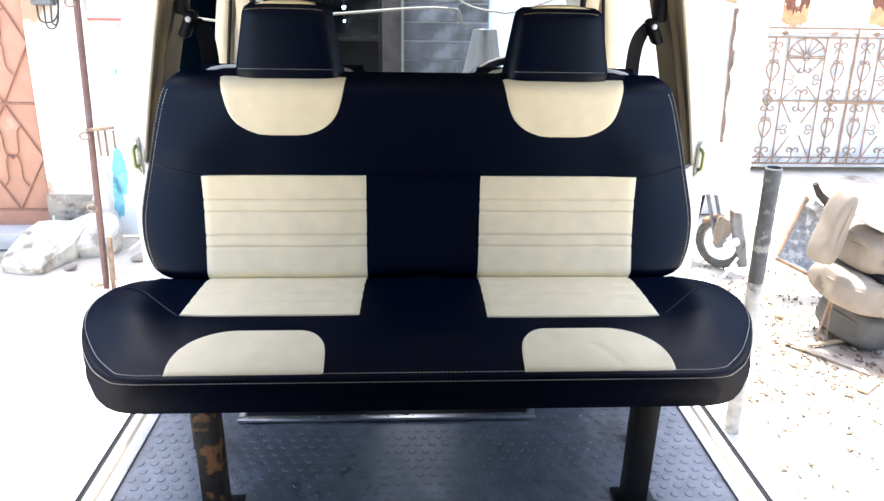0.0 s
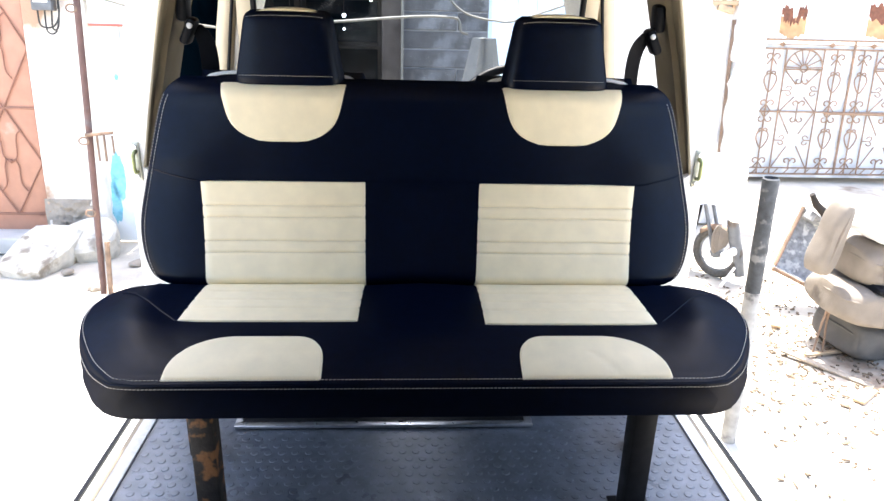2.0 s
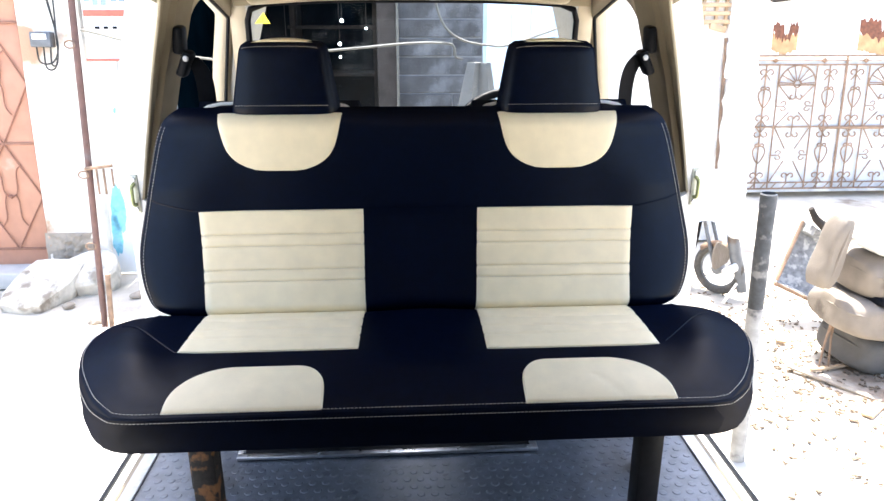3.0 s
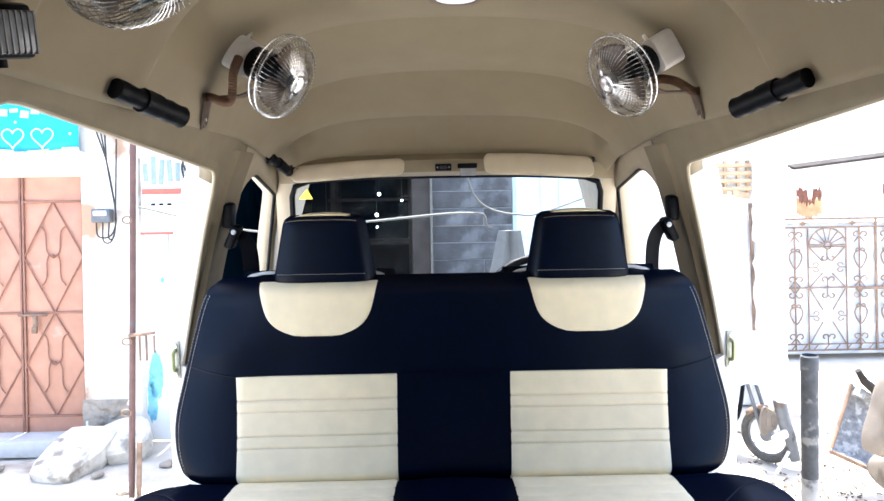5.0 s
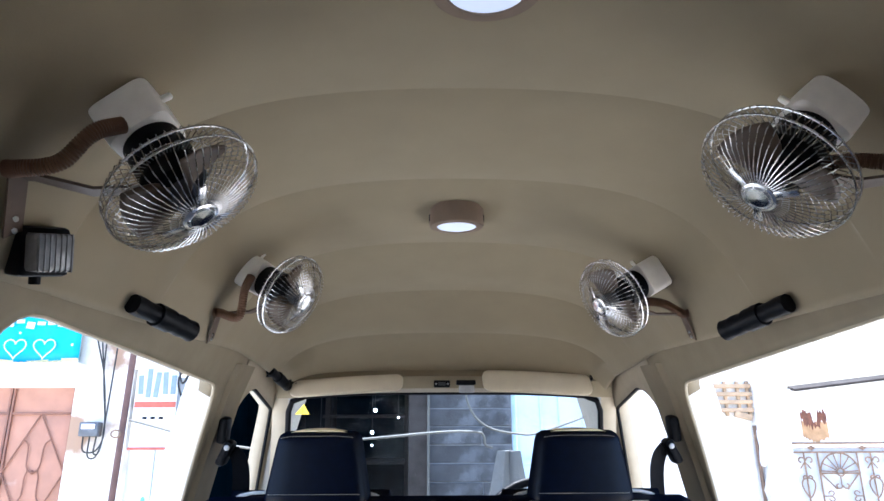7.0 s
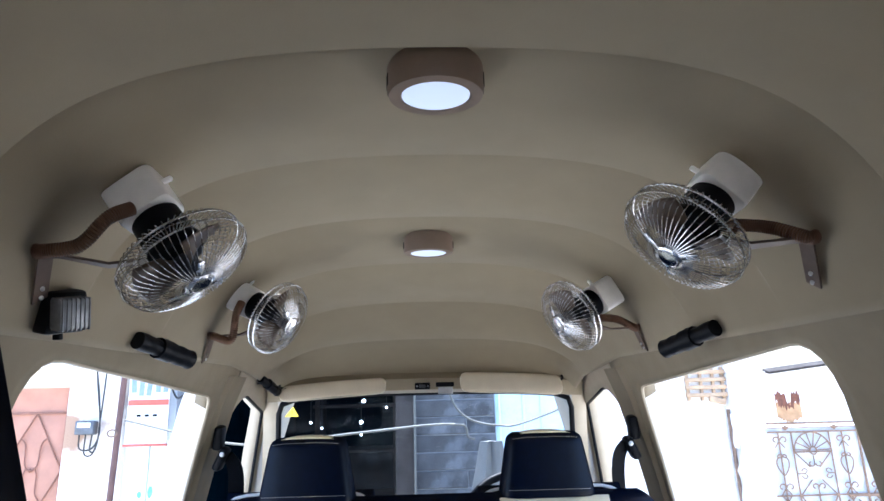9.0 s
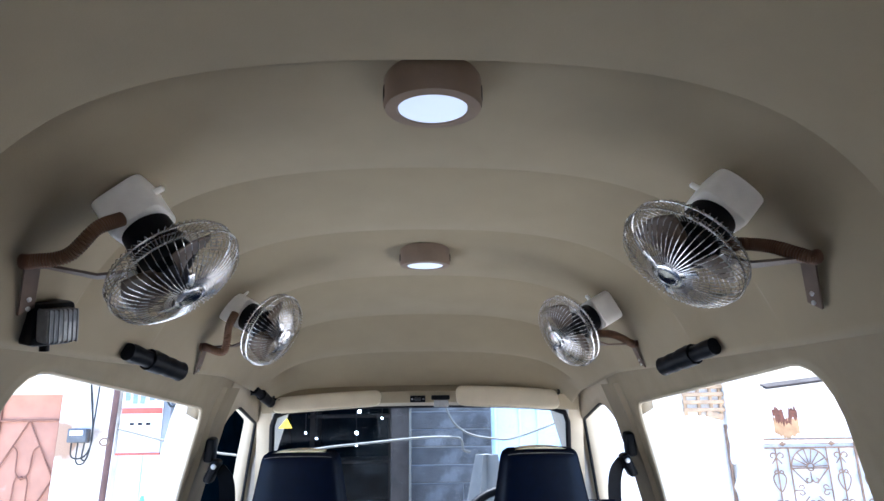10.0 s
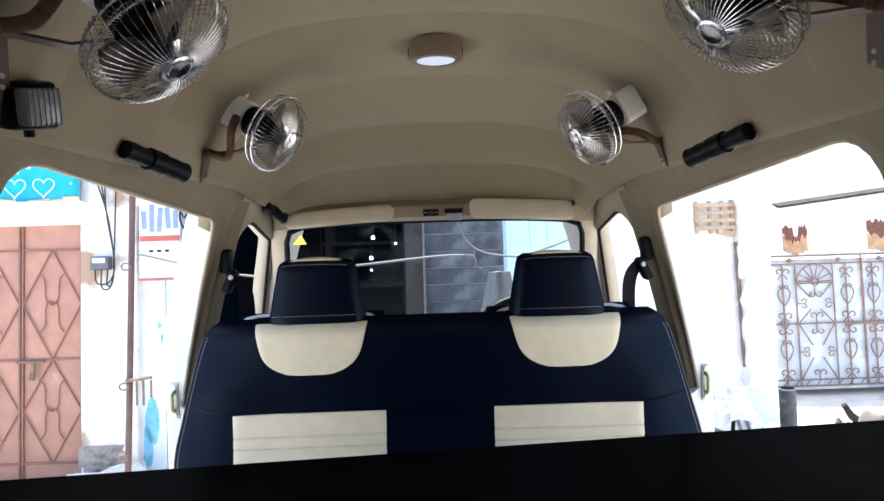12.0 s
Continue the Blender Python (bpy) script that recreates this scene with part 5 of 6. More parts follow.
for dx in (0.05, 0.085, 0.125):
    part("hanging_bar", tube(bmesh.new(), [(-1.63 + dx, 3.70, 0.75), (-1.628 + dx, 3.70, 0.62 + 0.04 * (dx > 0.1))], 0.006, 8), RUSTBAR, pole)
part("hanging_bar", tube(bmesh.new(), [(-1.59, 3.70, 0.2), (-1.60, 3.70, -0.10)], 0.014, 8), RUSTBAR, pole)

d = thing("door_3", (-1.58, 4.56, GRADE), "white plank door with patches of blue paint", "door", kind="structure")
for k in range(3):
    part("plank", boxed((-1.825 + 0.163 * k, 4.56 + 0.003 * (k % 2), 0.79), (0.159, 0.04, 1.76), (0, 0, 0), 0.006), BLUEPEEL, d)
for px_, pz, w, h in ((-1.745, 0.845, 0.030, 0.052), (-1.785, 0.935, 0.012, 0.020), (-1.720, 0.950, 0.014, 0.035), (-1.835, 0.32, 0.042, 0.16), (-1.862, 0.16, 0.030, 0.14)):
    rim = [(px_ + w * (1 + 0.35 * noise.noise(Vector((3 * math.cos(a), 3 * math.sin(a), pz * 9)))) * math.cos(a), pz + h * (1 + 0.35 * noise.noise(Vector((3 * math.sin(a), 3 * math.cos(a), px_ * 9)))) * math.sin(a)) for a in np.linspace(0, math.tau, 40, endpoint=False)]
    part("paint_patch", loft(bmesh.new(), [[(x, y, z) for x, z in rim] for y in (4.541, 4.5365)]), BLUEPAINT, d, "flaking bright blue paint", smooth=False)
sign = thing("notice_board", (-1.76, 4.45, 1.2), "white printed board with pictures and a red band", "sign")
part("board", boxed((-1.735, 4.44, 1.43), (0.26, 0.016, 0.48), (0, 0, 0), 0.003), SIGNWHITE, sign)
for k in range(5):
    part("picture_bar", boxed((-1.835 + 0.05 * k, 4.430, 1.575 + 0.01 * (k % 2)), (0.030, 0.004, 0.115 + 0.02 * ((k * 3) % 4)), (0, 4 * (k % 3) - 4, 0)), SIGNINK, sign)
part("red_band", boxed((-1.735, 4.430, 1.455), (0.25, 0.004, 0.035)), SIGNRED, sign)
for k in range(3):
    part("text_bar", boxed((-1.79 + 0.05 * k, 4.430, 1.375), (0.026, 0.004, 0.014)), BLACK, sign)
part("frame_bottom", boxed((-1.735, 4.432, 1.195), (0.27, 0.02, 0.014), (0, 0, 0), 0.002), SIGNRED, sign)
sign.location.z += 0.045
drain = thing("drain_pipe", (-1.40, 4.42, GRADE), "grey drain pipe with tangled wires", "pipe")
part("pipe", tube(bmesh.new(), [(-1.50, 4.40, 0.9), (-1.505, 4.40, 2.6)], 0.045, 16), GREYMETAL, drain)
part("wires", tube(bmesh.new(), curve_through([(-1.60, 4.38, 1.75), (-1.55, 4.34, 1.62), (-1.50, 4.34, 1.70), (-1.47, 4.34, 1.58), (-1.53, 4.34, 1.52), (-1.58, 4.36, 1.66), (-1.46, 4.36, 1.8)], 8), 0.006, 6), WIRE, drain)

rng = random.Random(12)
for (cx, cy, cz), (sx, sy, sz), turn in (((-2.15, 4.05, -0.02), (0.36, 0.50, 0.11), (17, 4, -16)), ((-1.93, 4.21, 0.0), (0.30, 0.32, 0.13), (24, -6, 12))):
    bm = bmesh.new()
    n = 15
    rim = []
    for k in range(n):
        a = k * math.tau / n
        r = (abs(math.cos(a)) ** 3 + abs(math.sin(a)) ** 3) ** (-1 / 3) * (0.93 + 0.16 * noise.noise(Vector((2 * math.cos(a), 2 * math.sin(a), cx * 5))) + 0.07 * noise.noise(Vector((7 * math.cos(a), 7 * math.sin(a), cy))))
        rim.append((r * math.cos(a), r * math.sin(a)))
    m = Matrix.Translation((cx, cy, cz)) @ pose(0, 0, 0, *turn)
    rings = [[m @ Vector((x * sx / 2 * f, y * sy / 2 * f, sz * h + 0.014 * noise.noise(Vector((x * f * 2.5, y * f * 2.5, cx + h))))) for x, y in rim] for f, h in ((0.84, -0.9), (1.0, -0.3), (1.0, 0.36), (0.90, 0.52), (0.3, 0.54))]
    single("stone_slab", loft(bm, rings), SLAB, "broken pale stone slab leaning at the wall's foot", "stone slab", group="stone slabs", smooth=False)
for k in range(7):
    c = (-2.6 + 0.17 * k + rng.uniform(-0.05, 0.05), 3.95 + rng.uniform(-0.3, 0.25), GRADE + 0.02)
    bm = bmesh.new()
    bmesh.ops.create_icosphere(bm, subdivisions=2, radius=rng.uniform(0.025, 0.05), matrix=Matrix.Translation(c) @ Matrix.Diagonal((1.2, 1, 0.7, 1)))
    for v in bm.verts:
        v.co += Vector((1, 1, 1)) * 0.012 * noise.noise(v.co * 22)
    single("rubble_stone", bm, STONE, "small pale rubble stone on the ground", "stone", group="rubble stones", smooth=False)

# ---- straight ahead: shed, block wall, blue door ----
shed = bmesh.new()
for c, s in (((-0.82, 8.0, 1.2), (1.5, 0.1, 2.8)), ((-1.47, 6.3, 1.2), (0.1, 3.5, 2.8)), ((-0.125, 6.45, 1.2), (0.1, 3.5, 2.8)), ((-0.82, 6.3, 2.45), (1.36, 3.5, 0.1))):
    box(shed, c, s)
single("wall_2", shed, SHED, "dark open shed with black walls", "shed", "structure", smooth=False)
# glowing balls stand in for light dots; bulbs and their wires are added
for k, (x, z, y) in enumerate(((-0.52, 1.46, 6.2), (-0.56, 1.27, 6.4), (-0.56, 1.16, 6.4), (-0.32, 1.40, 6.2), (-1.0, 1.28, 6.3), (-0.93, 1.22, 6.5))):
    b = thing("bulb", (x, y, 2.4), "small glowing ball added for a light dot in the shed", "bulb", "shed bulbs")
    bm = bmesh.new()
    bmesh.ops.create_uvsphere(bm, u_segments=14, v_segments=10, radius=0.015 if k < 2 else 0.009, matrix=Matrix.Translation((x, y, z)))
    part("glass", bm, HOLE, b)
    part("flex", tube(bmesh.new(), [(x, y, z + 0.015), (x, y, 2.41)], 0.003, 5), WIRE, b)
clutter = thing("shed_shelf", (-0.7, 7.0, GRADE), "dark shelving with crates inside the shed", "shelf")
for z in (0.5, 0.95, 1.4):
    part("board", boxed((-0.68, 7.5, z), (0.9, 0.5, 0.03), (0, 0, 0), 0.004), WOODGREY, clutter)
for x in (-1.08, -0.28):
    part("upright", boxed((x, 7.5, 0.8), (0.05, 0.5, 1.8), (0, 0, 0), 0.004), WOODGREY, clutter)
post_t = thing("timber_post", (-0.165, 4.6, GRADE), "dark grey timber post beside the shed", "post")
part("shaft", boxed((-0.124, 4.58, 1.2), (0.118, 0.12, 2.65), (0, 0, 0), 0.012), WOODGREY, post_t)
part("conduit", tube(bmesh.new(), [(-0.060, 4.50, GRADE), (-0.056, 4.50, 2.5)], 0.008, 8), PALELINE, post_t, "thin pale conduit")
bw = single("wall_3", box(bmesh.new(), (0.205, 4.69, 1.2), (0.53, 0.214, 2.65)), MORTAR, "grey concrete block wall", "block wall", "structure")
blue = thing("door_4", (0.79, 4.62, GRADE), "pale blue painted steel door", "door", kind="structure")
part("leaf", boxed((0.713, 4.62, 1.05), (0.484, 0.05, 2.3), (0, 0, 0), 0.006), BLUEDOOR, blue)
for x in (0.50, 0.66, 0.78, 0.93):
    part("rib", boxed((x, 4.588, 1.05), (0.016, 0.016, 2.26), (0, 0, 0), 0.003), BLUEDOOR, blue)
part("rail", boxed((0.713, 4.586, 1.14), (0.484, 0.02, 0.03), (0, 0, 0), 0.003), BLUEDOOR, blue)
single("wall_9", box(bmesh.new(), (1.205, 4.70, 1.2), (0.30, 0.28, 2.65), bevel=0.01), WHITEWASH, "whitewashed corner beside the blue door", "house wall", "structure")
single("wall_4", box(bmesh.new(), (1.005, 4.72, 1.2), (0.098, 0.28, 2.65), bevel=0.01), LILAC, "narrow strip of pinkish plastered wall", "house wall", "structure")
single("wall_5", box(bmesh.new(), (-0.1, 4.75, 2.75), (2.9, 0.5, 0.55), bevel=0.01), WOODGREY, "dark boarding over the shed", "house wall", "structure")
# pale lines added ahead of the glass for a reflection in it
cab = thing("cable", (0.1, 3.5, 1.3), "pale line ahead of the van for a windscreen reflection", "cable")
part("line", tube(bmesh.new(), curve_through([(-1.5, 3.55, 1.42), (-0.9, 3.5, 1.29), (-0.38, 3.5, 1.328), (0.0, 3.5, 1.360), (0.17, 3.5, 1.360), (0.206, 3.5, 1.345), (0.217, 3.5, 1.30), (0.25, 3.5, 1.288)], 8), 0.0062, 6), PALELINE, cab)
part("loop", tube(bmesh.new(), curve_through([(0.12, 3.52, 1.58), (0.135, 3.52, 1.50), (0.175, 3.52, 1.425), (0.25, 3.52, 1.374), (0.37, 3.52, 1.351), (0.5, 3.52, 1.36), (0.9, 3.52, 1.5)], 8), 0.0058, 6), PALELINE, cab)
# cone built for an unclear pale shape; cart and tarpaulin are invented
tp = thing("covered_cart", (0.30, 3.7, GRADE), "pale draped cone standing ahead of the van", "handcart")
bm = bmesh.new()
rings = []
for k in range(14):
    t = k / 13
    z = GRADE + 1.36 * t
    w = 0.27 - 0.225 * t ** 1.15
    rings.append([(0.30 + 0.05 * t + (w + 0.018 * math.sin(7 * a + 2 * t)) * math.cos(a), 3.72 + (0.8 * w + 0.018 * math.sin(5 * a)) * math.sin(a), z) for a in np.linspace(0, math.tau, 40, endpoint=False)])
part("tarpaulin", loft(bm, rings), PALECONE, tp)

# ---- right of the street ----
wr = bmesh.new()
box(wr, (1.83, 5.12, 1.05), (1.24, 0.24, 2.3), bevel=0.012)
wall_r = single("wall_6", wr, WHITEWASH, "whitewashed plaster house wall", "house wall", "structure")
pier = bmesh.new()
rng = random.Random(3)
rings = []
for k in range(24):
    z = GRADE + 2.2 * k / 23
    j = [rng.uniform(-0.02, 0.02) for _ in range(8)]
    rings.append([(2.32 + dx + jj, 5.02 + dy, z) for (dx, dy), jj in zip(((-0.10, -0.1), (0.0, -0.11), (0.10, -0.1), (0.11, 0.0), (0.10, 0.1), (0.0, 0.1), (-0.10, 0.1), (-0.11, 0)), j)])
part("crumbling_pier", loft(pier, rings), WHITEWASH, wall_r, "crumbling plaster pier")
vent = thing("timber_grille", (2.06, 4.98, 1.42), "tan slatted timber grille under the eaves", "grille")
for z in (1.40, 1.455, 1.51, 1.565):
    part("slat", boxed((2.06, 4.972, z), (0.30, 0.025, 0.028), (0, 0, 0), 0.003), WOODTAN, vent)
for x in (1.93, 2.03, 2.12, 2.19):
    part("upright", boxed((x, 4.985, 1.48), (0.022, 0.02, 0.24), (0, 0, 0), 0.003), WOODTAN, vent)
part("broken_board", boxed((2.13, 4.965, 1.36), (0.12, 0.02, 0.04), (0, 14, 0), 0.003), WOODTAN, vent)
vent.location.z += 0.055
rod = thing("wall_pipe", (2.21, 4.97, 0.5), "thin rusty pipe on the white wall", "pipe")
part("pipe", tube(bmesh.new(), [(2.215, 4.97, 0.45), (2.205, 4.97, 1.05), (2.20, 4.97, 1.35)], 0.013, 10), RUSTBAR, rod)
part("rag", tube(bmesh.new(), curve_through([(2.22, 4.95, 1.32), (2.235, 4.94, 1.2), (2.215, 4.95, 1.08)], 5), [0.02, 0.026, 0.03, 0.034, 0.032, 0.034, 0.036, 0.034, 0.03, 0.024, 0.014], 8), SIGNWHITE, rod, "white rag")

single("wall_7", box(bmesh.new(), (5.6, 6.47, 0.1), (6.6, 0.3, 0.34), bevel=0.01), WHITEWASH, "low white plinth under the iron gate", "wall", "structure")
single("wall_8", box(bmesh.new(), (5.6, 6.302, 0.54), (6.6, 0.02, 1.18)), GREYSHEET, "pale grey sheet behind the iron gate", "sheet wall", "structure")
over = single("wall_9", box(bmesh.new(), (5.6, 6.36, 1.40), (6.6, 0.03, 0.46)), RUSTSHEET, "whitish metal sheet with rust stains over the gate", "sheet wall", "structure")
part("gable_board", loft(bmesh.new(), [[(x, 6.34, 1.55), (x, 6.37, 1.55), (x, 6.37, 1.615 + (x - 3.0) * 0.115), (x, 6.34, 1.615 + (x - 3.0) * 0.115)] for x in (3.0, 5.0, 8.0)]), RUSTSHEET, over, "whitish sheet under the roof edge")
rng = random.Random(12)
for x0, x1, z1 in ((3.255, 3.49, 1.46), (4.05, 4.50, 1.50), (5.1, 5.5, 1.47)):
    for kind, mt_, lo, hi, word in (("rust_patch", RUSTPATCH, 1.26, z1, "dark flaking rust patch"), ("rust_run", RUSTRUN, 1.155, 1.37, "orange rust run")):
        n = 26
        top = [hi - rng.uniform(0, 0.05) - (0.10 if abs(k / n - 0.55) < 0.09 else 0) * (kind == "rust_patch") for k in range(n + 1)]
        low = [lo + rng.uniform(0, 0.07 if kind == "rust_patch" else 0.02) + 0.05 * abs(2 * k / n - 1) for k in range(n + 1)]
        bm = bmesh.new()
        y = 6.3435 if kind == "rust_run" else 6.3420
        loft(bm, [[(x0 + (x1 - x0) * k / n, y, low[k]), (x0 + (x1 - x0) * k / n, y - 0.001, low[k]), (x0 + (x1 - x0) * k / n, y - 0.001, top[k]), (x0 + (x1 - x0) * k / n, y, top[k])] for k in range(n + 1)])
        part(kind, bm, mt_, over, word, smooth=False)
eave = thing("tin_eave", (4.8, 6.2, 1.7), "dark tin roof edge sloping over the gate", "roof")
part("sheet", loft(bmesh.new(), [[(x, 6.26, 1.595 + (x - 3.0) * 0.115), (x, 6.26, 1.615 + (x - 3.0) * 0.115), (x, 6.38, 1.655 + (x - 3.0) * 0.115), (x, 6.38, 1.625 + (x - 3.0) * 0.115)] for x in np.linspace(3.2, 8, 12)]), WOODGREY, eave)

iron = thing("iron_gate", (4.4, 6.3, 0.0), "rusty ornamental iron gate with scrolls and fan arches", "gate")
GZ0, GZ1, GY = -0.015, 1.165, 6.27


def bar(a, b, r=0.009, n=6, owner=None):
    part("bar", tube(bmesh.new(), [(a[0], GY, a[1]), (b[0], GY, b[1])], r, n), RUSTBAR, owner or iron)


def scroll(cx, cz, s, up=1):
    """A pair of curls, back to back."""
    bm = bmesh.new()
    for sx in (-1, 1):
        line = []
        for k in range(22):
            t = k / 21
            a = t * 4.6
            r = s * (0.50 - 0.36 * t)
            line.append((cx + sx * (s * 0.52 - r * math.cos(a)), GY - 0.012, cz + up * (r * math.sin(a) + s * 0.25)))
        tube(bm, line, 0.0065, 5)
    part("scroll", bm, RUSTBAR, iron)


def spade(cx, cz, s):
    line = []
    for a in np.linspace(0, math.tau, 26):
        line.append((cx + s * 0.50 * math.sin(a) * (1 - 0.45 * math.cos(a)), GY - 0.012, cz - s * 0.75 * math.cos(a)))
    part("scroll", tube(bmesh.new(), line, 0.0065, 5), RUSTBAR, iron)


for leaf_k in range(3):
    gx = 3.10 + 0.83 * leaf_k
    for x in (gx + 0.215, gx + 0.56, gx + 0.83):
        bar((x, GZ0), (x, GZ1 if x > gx + 0.8 else 1.09), 0.011 if x > gx + 0.8 else 0.007)
    for z, r in ((GZ0, 0.009), (0.04, 0.007), (0.547, 0.008), (1.09, 0.008), (1.128, 0.005), (GZ1, 0.010)):
        bar((gx, z), (gx + 0.83, z), r)
    for k in range(8):
        bar((gx + 0.05 + 0.1 * k, GZ0), (gx + 0.10 + 0.1 * k, 0.04), 0.005, 5)
    for x in (gx + 0.17, gx + 0.62):
        part("rosette", lathe(bmesh.new(), [(0, -0.04), (0.014, -0.018), (0.024, 0), (0.014, 0.018), (0, 0.04)], 8, Matrix.Translation((x, GY, 1.128)) @ pose(0, 0, 0, 0, 90, 0)), RUSTBAR, iron)
    for x in (gx + 0.095, gx + 0.68):
        bar((x, GZ0), (x, 1.09), 0.007)
        for z, up in ((1.00, 1), (0.60, 1), (0.505, -1), (0.085, 1)):
            scroll(x, z, 0.075, up)
            bar((x - 0.045, z - 0.045 * up), (x, z + 0.01 * up), 0.0055, 5)
            bar((x + 0.045, z - 0.045 * up), (x, z + 0.01 * up), 0.0055, 5)
        for z in (0.80, 0.30):
            spade(x, z, 0.105)
            scroll(x, z + 0.065, 0.05)
    cx = gx + 0.3875
    part("arch", tube(bmesh.new(), [(cx + 0.17 * math.cos(a), GY - 0.008, 0.915 + 0.17 * math.sin(a)) for a in np.linspace(0, math.pi, 24)], 0.007, 6), RUSTBAR, iron)
    bar((cx - 0.172, 0.915), (cx + 0.172, 0.915), 0.007)
    for a in np.linspace(0.12, math.pi - 0.12, 8):
        bar((cx + 0.03 * math.cos(a), 0.925 + 0.03 * math.sin(a)), (cx + 0.165 * math.cos(a), 0.915 + 0.165 * math.sin(a)), 0.0055, 5)
    part("fan_centre", tube(bmesh.new(), [(cx + 0.032 * math.cos(a), GY - 0.012, 0.925 + 0.032 * math.sin(a)) for a in np.linspace(0, math.tau, 16, endpoint=False)], 0.007, 5, True), RUSTBAR, iron)
    for lo, hi in ((0.04, 0.547), (0.547, 0.915)):
        mz, gap = (lo + hi) / 2, 0.045
        for sx in (-1, 1):
            for sz, end in ((-1, lo), (1, hi)):
                bar((cx + sx * gap, mz + sz * gap * 1.2), (cx + sx * 0.165, end), 0.006, 5)
            bm = bmesh.new()
            for sz in (-1, 1):
                line = []
                for k in range(18):
                    a, r = k / 17 * 4.4, 0.030 * (1 - 0.6 * k / 17)
                    line.append((cx + sx * (0.165 - 0.03 + r * math.cos(a) - 0.03), GY - 0.012, mz + sz * (0.020 + r * math.sin(a) * 0.9)))
                tube(bm, line, 0.0055, 5)
            tube(bm, [(cx + sx * 0.168, GY - 0.010, mz), (cx + sx * 0.10, GY - 0.010, mz)], 0.0055, 5)
            part("scroll", bm, RUSTBAR, iron)
    for z, up in ((0.835, -1), (0.60, 1), (0.50, -1), (0.085, 1)):
        scroll(cx, z, 0.068, up)
        bar((cx, z - 0.05 * up), (cx, z + 0.03 * up), 0.006, 5)
bar((3.75, 0.540), (4.35, 0.535), 0.014)

stand = thing("steel_post", (1.13, 2.23, GRADE), "galvanised steel pipe post standing beside the van", "post")
leaning = pose(1.156, 2.23, GRADE, 0, -1.9, 0)
part("pipe", lathe(bmesh.new(), [(0.0255, 0.62), (0.0255, 0.80), (0.026, 0.936 - GRADE), (0.022, 0.940 - GRADE), (0.021, 0.88 - GRADE), (0, 0.87 - GRADE)], 24, leaning), POSTSTEEL, stand)
# lower pipe in a paler colour than the top
part("whitened_foot", lathe(bmesh.new(), [(0.0265, 0), (0.0265, 0.40), (0.0262, 0.60), (0.0257, 0.645), (0, 0.646)], 24, leaning), PALEPOST, stand, "paler lower part of the pipe")
part("footing", lathe(bmesh.new(), [(0.09, -0.01), (0.08, 0.03), (0.03, 0.045), (0, 0.045)], 20, Matrix.Translation((1.156, 2.23, GRADE))), CONCRETE, stand)


